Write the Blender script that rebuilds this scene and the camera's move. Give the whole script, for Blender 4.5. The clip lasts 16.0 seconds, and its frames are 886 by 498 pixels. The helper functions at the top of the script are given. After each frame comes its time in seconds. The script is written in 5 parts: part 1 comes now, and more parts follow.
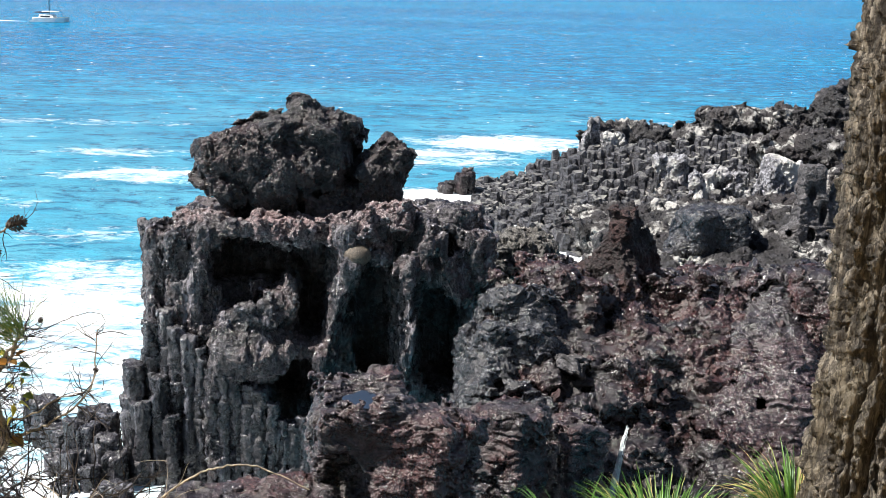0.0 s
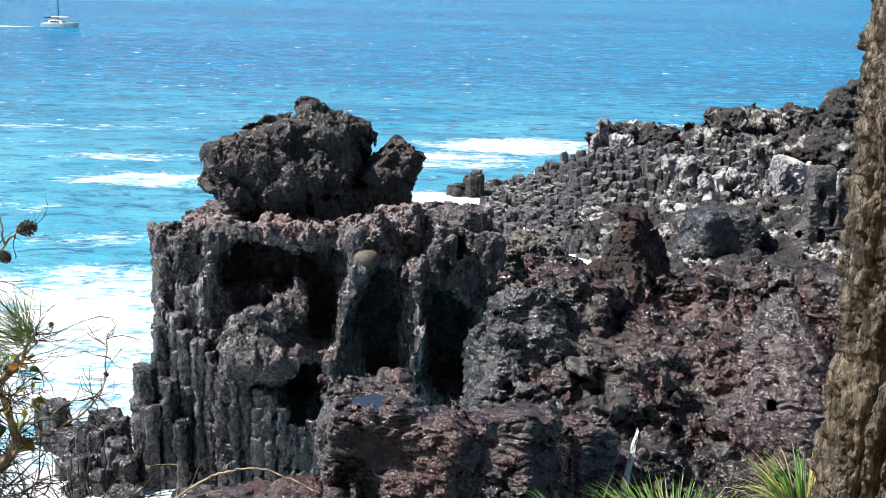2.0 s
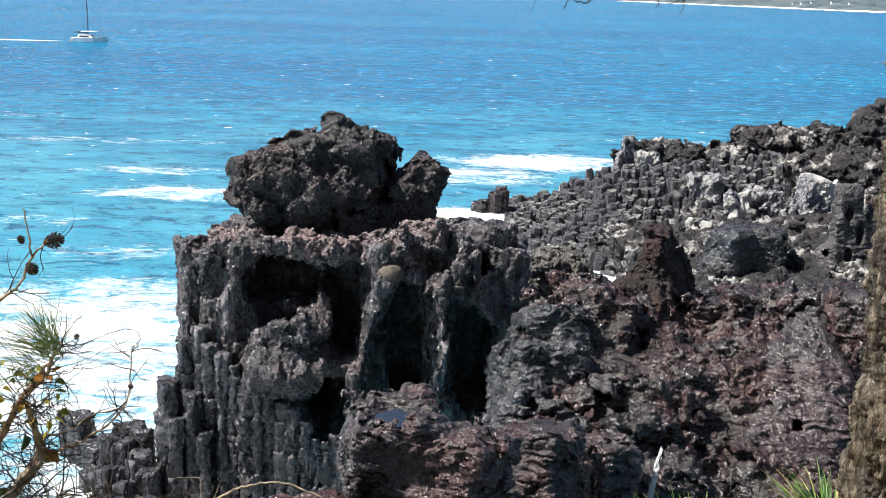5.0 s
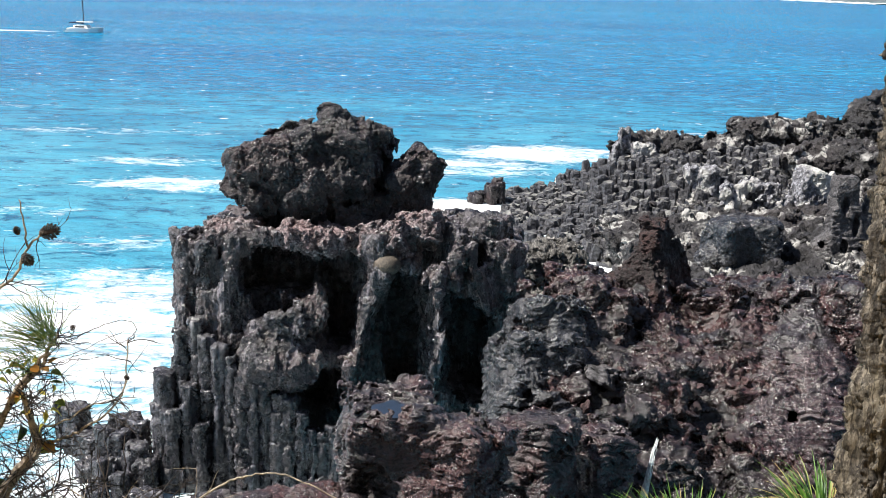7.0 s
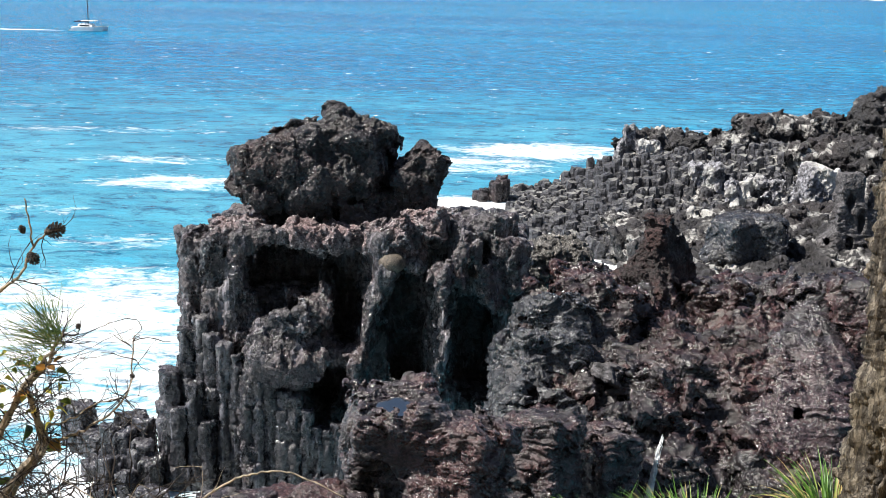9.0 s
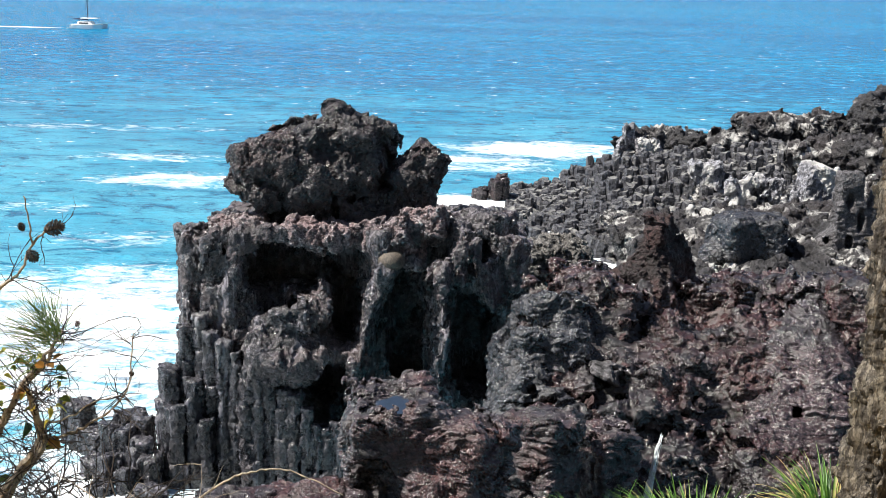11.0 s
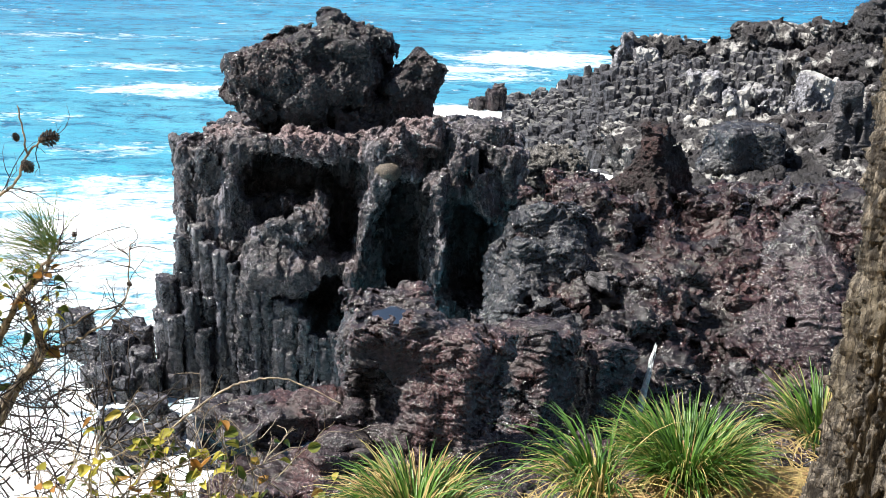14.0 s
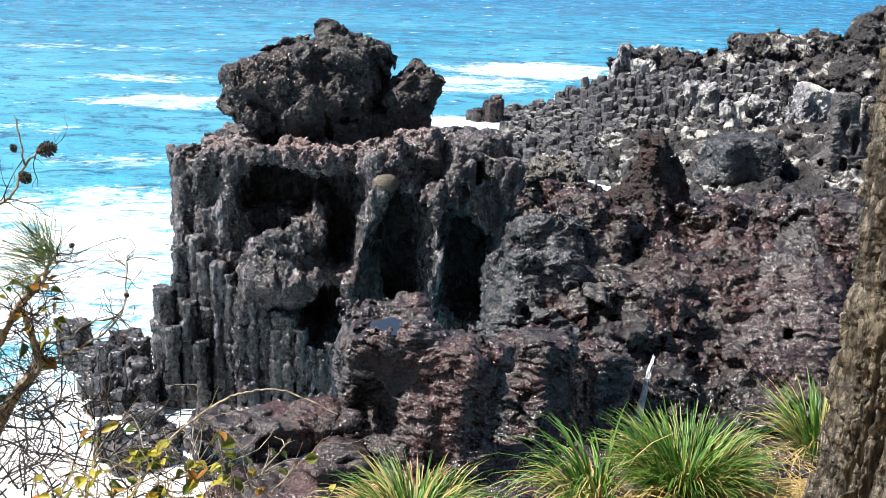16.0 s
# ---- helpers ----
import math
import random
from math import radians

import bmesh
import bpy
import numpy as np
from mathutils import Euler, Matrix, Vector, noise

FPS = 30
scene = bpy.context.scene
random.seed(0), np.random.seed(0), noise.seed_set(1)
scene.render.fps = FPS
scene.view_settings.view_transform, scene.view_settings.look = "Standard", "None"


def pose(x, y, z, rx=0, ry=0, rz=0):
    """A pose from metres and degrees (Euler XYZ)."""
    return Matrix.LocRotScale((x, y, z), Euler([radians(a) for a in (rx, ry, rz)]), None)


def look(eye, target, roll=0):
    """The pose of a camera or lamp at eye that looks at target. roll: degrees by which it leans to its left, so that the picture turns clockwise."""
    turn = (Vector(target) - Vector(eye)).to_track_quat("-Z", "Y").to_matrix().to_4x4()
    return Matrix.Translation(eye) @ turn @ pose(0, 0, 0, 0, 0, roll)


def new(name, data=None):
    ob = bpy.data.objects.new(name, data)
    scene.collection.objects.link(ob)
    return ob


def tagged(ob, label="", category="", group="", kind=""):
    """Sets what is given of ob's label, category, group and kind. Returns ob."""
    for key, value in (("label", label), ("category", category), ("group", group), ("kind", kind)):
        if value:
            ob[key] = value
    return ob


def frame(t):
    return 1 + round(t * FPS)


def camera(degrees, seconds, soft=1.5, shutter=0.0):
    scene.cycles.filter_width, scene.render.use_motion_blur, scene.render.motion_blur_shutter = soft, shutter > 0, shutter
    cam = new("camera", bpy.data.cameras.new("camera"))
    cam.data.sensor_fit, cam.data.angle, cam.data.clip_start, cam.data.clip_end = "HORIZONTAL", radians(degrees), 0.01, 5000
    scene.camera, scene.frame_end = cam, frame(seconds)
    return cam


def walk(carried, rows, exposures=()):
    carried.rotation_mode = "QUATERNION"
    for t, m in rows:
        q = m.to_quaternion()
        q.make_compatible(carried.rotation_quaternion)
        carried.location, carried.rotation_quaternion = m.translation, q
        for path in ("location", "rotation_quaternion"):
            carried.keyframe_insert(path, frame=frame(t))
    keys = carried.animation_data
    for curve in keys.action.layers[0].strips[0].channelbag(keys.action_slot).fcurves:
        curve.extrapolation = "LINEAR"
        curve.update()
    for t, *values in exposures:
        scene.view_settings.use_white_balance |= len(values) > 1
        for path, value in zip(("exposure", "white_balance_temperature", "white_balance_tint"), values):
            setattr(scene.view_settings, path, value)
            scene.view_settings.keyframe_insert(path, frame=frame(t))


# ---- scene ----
# The camera stands on a cliff path, 20 m over the sea, and turns where it is.
cam = camera(41.0, 16.0, 0.8)
# seconds, yaw, pitch, roll
TURN = [
    (0.0, 0.34, -13.30, -1.46), (0.5, 0.27, -13.41, -1.53), (1.0, 0.38, -13.61, -1.45), (1.5, 0.14, -13.63, -1.67), (2.0, 0.71, -13.17, -1.10),
    (2.5, 2.12, -10.49, -0.25), (3.0, 2.45, -9.82, -0.36), (3.5, 2.35, -10.61, -0.52), (4.0, 2.52, -11.82, -0.87), (4.5, 1.99, -12.16, -1.31),
    (5.0, 1.96, -12.44, -1.31), (7.5, 1.76, -12.86, -1.39), (8.0, 1.79, -12.88, -1.33), (8.5, 1.95, -13.05, -1.24), (9.0, 1.99, -12.97, -1.21),
    (11.5, 1.94, -13.09, -1.36), (12.0, 1.86, -13.15, -1.39), (12.5, 2.05, -13.63, -1.38), (13.0, 1.87, -14.85, -1.18), (13.5, 1.87, -15.15, -1.08),
    (14.0, 1.83, -17.36, -1.39), (14.5, 1.76, -17.16, -1.41), (15.0, 1.83, -17.02, -1.26), (15.5, 1.81, -16.85, -1.35), (16.0, 1.72, -16.82, -1.43)]
# seconds, stops
STOPS = [(0.0, 0.82), (1.5, 0.84), (2.5, 0.84), (3.0, 0.64), (3.5, 0.48), (4.0, 0.54), (4.5, 0.66), (5.0, 0.71), (7.5, 0.74), (9.0, 0.74), (12.5, 0.84), (13.5, 0.88), (14.5, 0.96), (16.0, 1.00)]
walk(cam, [(t, pose(0, 0, 20, 90 + p, r, y)) for t, y, p, r in TURN], STOPS)

# ---- light ----
SUN_AZ, SUN_EL = -102.0, 54.0
world = bpy.data.worlds.new("sky")
scene.world = world
world.use_nodes = True
wn = world.node_tree
sky = wn.nodes.new("ShaderNodeTexSky")
sky.sky_type, sky.sun_disc = "NISHITA", False
sky.sun_elevation, sky.sun_rotation = radians(SUN_EL), radians(SUN_AZ)
sky.air_density, sky.dust_density, sky.ozone_density = 1.0, 0.15, 2.0
pale = wn.nodes.new("ShaderNodeHueSaturation")
pale.inputs["Saturation"].default_value = 0.62
cool = wn.nodes.new("ShaderNodeMix")
cool.data_type, cool.blend_type = "RGBA", "MULTIPLY"
cool.inputs[0].default_value, cool.inputs[7].default_value = 1.0, (0.86, 0.98, 1.16, 1)
wn.links.new(sky.outputs[0], pale.inputs["Color"])
wn.links.new(pale.outputs[0], cool.inputs[6])
wn.links.new(cool.outputs[2], wn.nodes["Background"].inputs[0])
wn.nodes["Background"].inputs[1].default_value = 0.052
sun = new("sun", bpy.data.lights.new("sun", "SUN"))
sun.data.energy, sun.data.angle, sun.data.color = 5.4, radians(0.5), (1.0, 0.95, 0.87)
sa, se = radians(SUN_AZ), radians(SUN_EL)
sun.matrix_world = look((math.sin(sa) * math.cos(se) * 300, math.cos(sa) * math.cos(se) * 300, math.sin(se) * 300), (0, 0, 0))

# ---- helpers of this place ----


def part(name, data, material, parent=None, label=""):
    """One mesh object, from a bmesh or a mesh, under a thing."""
    if isinstance(data, bmesh.types.BMesh):
        me = bpy.data.meshes.new(name)
        data.to_mesh(me)
        data.free()
    else:
        me = data
    if material and not me.materials:
        me.materials.append(material)
    ob = new(name, me)
    if parent:
        ob.parent = parent
        ob.matrix_parent_inverse = parent.matrix_basis.inverted()
    if label:
        ob["label"] = label
    return ob


def empty(name, x=0, y=0, z=0):
    ob = new(name)
    ob.empty_display_size = 0.2
    ob.matrix_basis = pose(x, y, z)
    return ob


def smooth(me):
    me.polygons.foreach_set("use_smooth", np.ones(len(me.polygons), bool))
    return me


def mesh_of(name, verts, faces):
    """A mesh from arrays; faces all of one size."""
    me = bpy.data.meshes.new(name)
    verts, faces = np.asarray(verts, np.float32), np.asarray(faces, np.int32)
    n, k = faces.shape
    me.vertices.add(len(verts))
    me.vertices.foreach_set("co", verts.ravel())
    me.loops.add(n * k)
    me.loops.foreach_set("vertex_index", faces.ravel())
    me.polygons.add(n)
    me.polygons.foreach_set("loop_start", np.arange(n, dtype=np.int32) * k)
    me.update(calc_edges=True)
    return me


TAB = np.random.RandomState(5).rand(64, 64, 64).astype(np.float32) * 2 - 1
JIT = np.random.RandomState(6).rand(32, 32, 32, 3).astype(np.float32)


def vnoise(x, y, z):
    xi, yi, zi = np.floor(x).astype(np.int32), np.floor(y).astype(np.int32), np.floor(z).astype(np.int32)
    u, v, w = x - xi, y - yi, z - zi
    u, v, w = u * u * (3 - 2 * u), v * v * (3 - 2 * v), w * w * (3 - 2 * w)
    a, b, c, d, e, f = xi & 63, (xi + 1) & 63, yi & 63, (yi + 1) & 63, zi & 63, (zi + 1) & 63
    p = TAB[a, c, e] * (1 - u) + TAB[b, c, e] * u
    q = TAB[a, d, e] * (1 - u) + TAB[b, d, e] * u
    r = TAB[a, c, f] * (1 - u) + TAB[b, c, f] * u
    s = TAB[a, d, f] * (1 - u) + TAB[b, d, f] * u
    return (p * (1 - v) + q * v) * (1 - w) + (r * (1 - v) + s * v) * w


def fbm(x, y, z, octaves=4, gain=0.5, ridge=False):
    t, a, k, off = 0.0, 1.0, 0.0, 0.0
    for i in range(octaves):
        n = vnoise(x + off, y + off * 0.7, z - off)
        t = t + a * ((1 - 2 * np.abs(n)) if ridge else n)
        k += a
        x, y, z, a, off = x * 2.03, y * 2.03, z * 2.03, a * gain, off + 17.3
    return t / k


def cells(x, y, z, which=False):
    """Distance to the nearest of scattered points, about 0 to 1; with which, also a number of the cell's own, -1 to 1, and its tilted face."""
    xi, yi, zi = np.floor(x).astype(np.int32), np.floor(y).astype(np.int32), np.floor(z).astype(np.int32)
    best, own, face = np.full(x.shape, 9.0, np.float32), np.zeros(x.shape, np.float32), np.zeros(x.shape, np.float32)
    for i in (-1, 0, 1):
        for j in (-1, 0, 1):
            for k in (-1, 0, 1):
                o = JIT[(xi + i) & 31, (yi + j) & 31, (zi + k) & 31]
                a, b, c = xi + i + o[..., 0] - x, yi + j + o[..., 1] - y, zi + k + o[..., 2] - z
                e = a * a + b * b + c * c
                if which:
                    g = JIT[(xi + i + 7) & 31, (yi + j + 11) & 31, (zi + k + 5) & 31] * 2 - 1
                    hit = e < best
                    own = np.where(hit, TAB[(xi + i) & 63, (yi + j) & 63, (zi + k) & 63], own)
                    face = np.where(hit, a * g[..., 0] + b * g[..., 1] + c * g[..., 2], face)
                best = np.minimum(best, e)
    return (np.sqrt(best), own, face) if which else np.sqrt(best)


def ell(p, c, r):
    a, b, d = (p[0] - c[0]) / r[0], (p[1] - c[1]) / r[1], (p[2] - c[2]) / r[2]
    k = np.sqrt(a * a + b * b + d * d)
    return (k - 1) * min(r) * 0.6 + (k - 1) * max(r) * 0.4


def block(p, c, h, turn=0.0, edge=0.3, tip=0.0, lean=0.0):
    """A rounded box, turned about z and then leaned about its own x (tip) and y (lean), in degrees."""
    m = np.array(Euler((radians(tip), radians(lean), radians(turn))).to_matrix(), np.float32)
    x, y, z = p[0] - c[0], p[1] - c[1], p[2] - c[2]
    x, y, z = (m[0, i] * x + m[1, i] * y + m[2, i] * z for i in range(3))
    a, b, d = np.abs(x) - h[0] + edge, np.abs(y) - h[1] + edge, np.abs(z) - h[2] + edge
    return np.sqrt(np.maximum(a, 0) ** 2 + np.maximum(b, 0) ** 2 + np.maximum(d, 0) ** 2) + np.minimum(np.maximum(a, np.maximum(b, d)), 0) - edge


def rod(p, a, b, ra, rb):
    d = [b[i] - a[i] for i in range(3)]
    n = sum(i * i for i in d)
    t = np.clip(((p[0] - a[0]) * d[0] + (p[1] - a[1]) * d[1] + (p[2] - a[2]) * d[2]) / n, 0, 1)
    return np.sqrt((p[0] - a[0] - t * d[0]) ** 2 + (p[1] - a[1] - t * d[1]) ** 2 + (p[2] - a[2] - t * d[2]) ** 2) - (ra + (rb - ra) * t)


def wedge(p, c, hx, hy, top, k, turn, lean=0.0):
    """A standing block that narrows to k of its foot's size at its top; lean: how far its top leans along x."""
    s, co = math.sin(radians(turn)), math.cos(radians(turn))
    t = np.clip((p[2] - c[2]) / (top - c[2]), 0, 1)
    x, y, q = p[0] - c[0] - lean * t, p[1] - c[1], 1 + (k - 1) * t
    x, y = x * co + y * s, y * co - x * s
    return np.maximum(np.maximum(np.abs(x) - hx * q, np.abs(y) - hy * q) * 0.9, p[2] - top)


def join(k, *ds):
    t = ds[0]
    for d in ds[1:]:
        h = np.clip(0.5 + 0.5 * (d - t) / k, 0, 1)
        t = d + (t - d) * h - k * h * (1 - h)
    return t


def cut(t, d, k=0.3):
    return -join(k, -t, d)


def net(name, field, lo, hi, h, coarse=(), fine=None, seed=0.0, halve=0, sink=0.0):
    """The surface of a solid given by its distance field: worked on a grid, roughened by coarse noise
    (rows of scale, depth, way, squeeze in z) as a solid, halved into smaller faces, and roughened by fine(x, y, z) along its normals."""
    lo = np.array(lo, np.float32)
    n = [int((hi[i] - lo[i]) / h) + 2 for i in range(3)]
    g = [lo[i] + h * np.arange(n[i], dtype=np.float32) for i in range(3)]
    p = np.meshgrid(*g, indexing="ij")
    d = field(p).astype(np.float32)
    for scale, depth, way, sq in coarse:
        near = np.abs(d) < depth * 1.3 + 2 * h
        x, y, z = (q[near] * scale + seed for q in p)
        z = z * sq
        if way == "soft":
            e = fbm(x, y, z, 3)
        elif way == "ridge":
            e = 0.4 - fbm(x, y, z, 3, 0.5, True)
        else:
            w = 0.35 * vnoise(x * 0.7 + 5, y * 0.7, z * 0.7 + 3)
            f1, own, face = cells(x + w, y - w, z + w, True)
            e = 0.7 * own + 1.1 * face + 0.35 * (f1 - 0.5)
        d[near] += (depth * e).astype(np.float32)
    for ax in range(3):
        sl = [slice(None)] * 3
        for e in (0, -1):
            sl[ax] = e
            d[tuple(sl)] = np.maximum(d[tuple(sl)], h * 0.5)
    s = d < 0
    c = [s[i:n[0] - 1 + i, j:n[1] - 1 + j, k:n[2] - 1 + k] for i in (0, 1) for j in (0, 1) for k in (0, 1)]
    tot = sum(q.astype(np.int8) for q in c)
    act = (tot > 0) & (tot < 8)
    idx = np.full(act.shape, -1, np.int32)
    ci = np.argwhere(act)
    idx[act] = np.arange(len(ci))
    acc, cnt = np.zeros((len(ci), 3), np.float32), np.zeros(len(ci), np.float32)
    cor = [(i, j, k) for i in (0, 1) for j in (0, 1) for k in (0, 1)]
    for a in cor:
        for ax in range(3):
            if a[ax]:
                continue
            b = list(a)
            b[ax] = 1
            da = d[ci[:, 0] + a[0], ci[:, 1] + a[1], ci[:, 2] + a[2]]
            db = d[ci[:, 0] + b[0], ci[:, 1] + b[1], ci[:, 2] + b[2]]
            m = (da < 0) != (db < 0)
            t = np.where(m, da / np.where(m, da - db, 1), 0)
            q = np.tile(np.array(a, np.float32), (len(ci), 1))
            q[:, ax] = t
            acc[m] += q[m]
            cnt[m] += 1
    v = lo + h * (ci + acc / cnt[:, None])
    v[:, 2] -= sink
    quads = []
    for ax in range(3):
        o1, o2 = [i for i in range(3) if i != ax]
        A = [slice(1, n[i] - 1) for i in range(3)]
        A[ax] = slice(0, n[ax] - 1)
        B = list(A)
        B[ax] = slice(1, n[ax])
        a, b = s[tuple(A)], s[tuple(B)]
        e = np.argwhere(a != b)
        inside = a[tuple(e.T)]
        e[:, o1] += 1
        e[:, o2] += 1
        ids = []
        for i, j in ((0, 0), (1, 0), (1, 1), (0, 1)):
            q = e.copy()
            q[:, o1] -= i
            q[:, o2] -= j
            ids.append(idx[tuple(q.T)])
        f = np.stack(ids, 1)
        flip = inside if ax == 1 else ~inside
        f[flip] = f[flip][:, ::-1]
        quads.append(f)
    f = np.concatenate(quads)
    lab = np.arange(len(v))
    while True:
        low = lab.copy()
        for i in range(4):
            np.minimum.at(low, f[:, i], lab[f[:, i - 1]])
            np.minimum.at(low, f[:, i - 1], lab[f[:, i]])
        low = low[low]
        if (low == lab).all():
            break
        lab = low
    count = np.bincount(lab, minlength=len(v))
    keep = count[lab] > 0.08 * count.max()
    f = f[keep[f[:, 0]]]
    slot = np.cumsum(keep) - 1
    v, f = v[keep], slot[f].astype(np.int32)
    for _ in range(halve):
        nv = len(v)
        ed = np.stack([f, np.roll(f, -1, 1)], 2).reshape(-1, 2)
        key, inv = np.unique(np.sort(ed, 1)[:, 0].astype(np.int64) * nv + np.sort(ed, 1)[:, 1], return_inverse=True)
        mids = 0.5 * (v[key // nv] + v[key % nv])
        e = nv + inv.reshape(-1, 4).astype(np.int32)
        c = (nv + len(mids) + np.arange(len(f), dtype=np.int32))[:, None]
        v = np.concatenate([v, mids, v[f].mean(1)])
        f = np.concatenate([np.stack([f[:, i], e[:, i], c[:, 0], e[:, i - 1]], 1) for i in range(4)])
    me = mesh_of(name, v, f)
    if fine:
        nor = np.zeros(len(v) * 3, np.float32)
        me.vertices.foreach_get("normal", nor)
        nor = nor.reshape(-1, 3)
        v = v + nor * fine(v[:, 0] + seed, v[:, 1], v[:, 2])[:, None]
        me.vertices.foreach_set("co", v.astype(np.float32).ravel())
        me.update()
    return smooth(me)


def crag(a, s, q=1.0):
    """Clinkery lava: pits, knobs and chipped faces."""
    def f(x, y, z):
        z = z * q
        w = 0.3 * vnoise(x * s, y * s, z * s)
        f1, own, face = cells((x + w) * s, (y - w) * s, (z + w) * s, True)
        g1, gown, gface = cells((x - w) * s * 2.7, (y + w) * s * 2.7, (z + w) * s * 2.7, True)
        t = 0.4 * own + 1.2 * face + 0.15 * (0.5 - f1) + 1.1 * (fbm(x * s * 1.7, y * s * 1.7, z * s * 1.7, 4, 0.65, True) - 0.4)
        return a * (t + 0.2 * gown + 0.6 * gface + 0.1 * (0.5 - g1))
    return f


def ropes(a, s):
    """Ropy lava: warped rounded folds with sharp creases, a finer set across them, and grit."""
    def f(x, y, z):
        w = 2.4 * fbm(x * 0.55, y * 0.55, z * 0.55, 3)
        u = (z + 0.35 * y + 0.2 * x) * s + w + 0.55 * vnoise(x * 2.4, y * 2.4, z * 3.0)
        k = np.clip(0.6 + 1.4 * vnoise(x * 0.6 + 9, y * 0.6, z * 0.8), 0.1, 1)
        fold = np.abs(np.sin(math.pi * u)) - 0.64
        fine = np.abs(np.sin(math.pi * (u * 2.3 + 1.4 * vnoise(x * 1.7, y * 1.7 + 4, z * 1.7)))) - 0.64
        f1, own, face = cells(x * s * 0.5, y * s * 0.5, z * s * 0.8, True)
        grit = fbm(x * s * 1.3, y * s * 1.3, z * s * 2.0, 4, 0.6, True) - 0.4
        return a * (1.3 * fold * k + 0.45 * fine + 0.3 * own + 0.9 * face + 0.55 * grit)
    return f


# ---- materials ----


class Nodes:
    """Short calls for a node material."""

    def __init__(self, name):
        self.mat = bpy.data.materials.new(name)
        self.mat.use_nodes = True
        self.tree = self.mat.node_tree
        self.bsdf = self.tree.nodes["Principled BSDF"]
        self.pos = self.tree.nodes.new("ShaderNodeNewGeometry").outputs["Position"]

    def put(self, socket, value):
        if isinstance(value, bpy.types.NodeSocket):
            self.tree.links.new(value, socket)
        elif isinstance(value, (tuple, list)) and socket.type == "RGBA":
            socket.default_value = (*value[:3], 1)
        else:
            socket.default_value = value

    def set(self, **kw):
        for k, v in kw.items():
            self.put(self.bsdf.inputs[k.replace("_", " ")], v)
        return self

    def stretch(self, sx, sy, sz, vec=None, loc=(0, 0, 0)):
        n = self.tree.nodes.new("ShaderNodeMapping")
        self.put(n.inputs["Vector"], vec or self.pos)
        n.inputs["Scale"].default_value = (sx, sy, sz)
        n.inputs["Location"].default_value = loc
        return n.outputs[0]

    def noise(self, scale, detail=4, rough=0.55, vec=None, dist=0.0):
        n = self.tree.nodes.new("ShaderNodeTexNoise")
        self.put(n.inputs["Vector"], vec or self.pos)
        n.inputs["Scale"].default_value, n.inputs["Detail"].default_value = scale, detail
        n.inputs["Roughness"].default_value, n.inputs["Distortion"].default_value = rough, dist
        return n.outputs["Fac"]

    def crease(self, scale, vec=None):
        n = self.tree.nodes.new("ShaderNodeTexNoise")
        n.noise_type = "RIDGED_MULTIFRACTAL"
        self.put(n.inputs["Vector"], vec or self.pos)
        n.inputs["Scale"].default_value, n.inputs["Detail"].default_value, n.inputs["Roughness"].default_value = scale, 5, 0.6
        return n.outputs["Fac"]

    def voro(self, scale, vec=None, feature="F1"):
        n = self.tree.nodes.new("ShaderNodeTexVoronoi")
        self.put(n.inputs["Vector"], vec or self.pos)
        n.feature = feature
        n.inputs["Scale"].default_value = scale
        return n.outputs["Distance"]

    def ramp(self, fac, lo, hi, a=0.0, b=1.0):
        n = self.tree.nodes.new("ShaderNodeMapRange")
        n.interpolation_type = "SMOOTHSTEP"
        self.put(n.inputs[0], fac)
        for i, v in zip((1, 2, 3, 4), (lo, hi, a, b)):
            self.put(n.inputs[i], v)
        return n.outputs[0]

    def math(self, op, a, b=0.0, clamp=False):
        n = self.tree.nodes.new("ShaderNodeMath")
        n.operation, n.use_clamp = op, clamp
        self.put(n.inputs[0], a)
        self.put(n.inputs[1], b)
        return n.outputs[0]

    def mix(self, fac, a, b, blend="MIX"):
        n = self.tree.nodes.new("ShaderNodeMix")
        n.data_type, n.blend_type = "RGBA", blend
        self.put(n.inputs[0], fac)
        self.put(n.inputs[6], a)
        self.put(n.inputs[7], b)
        return n.outputs[2]

    def bump(self, height, strength=0.5, distance=0.05, normal=None):
        n = self.tree.nodes.new("ShaderNodeBump")
        n.inputs["Strength"].default_value, n.inputs["Distance"].default_value = strength, distance
        self.put(n.inputs["Height"], height)
        if normal:
            self.put(n.inputs["Normal"], normal)
        return n.outputs[0]

    def point(self):
        return self.tree.nodes.new("ShaderNodeNewGeometry").outputs["Pointiness"]

    def random(self):
        return self.tree.nodes.new("ShaderNodeObjectInfo").outputs["Random"]

    def island(self):
        return self.tree.nodes.new("ShaderNodeNewGeometry").outputs["Random Per Island"]

    def axis(self, i, vec=None):
        n = self.tree.nodes.new("ShaderNodeSeparateXYZ")
        self.put(n.inputs[0], vec or self.pos)
        return n.outputs[i]


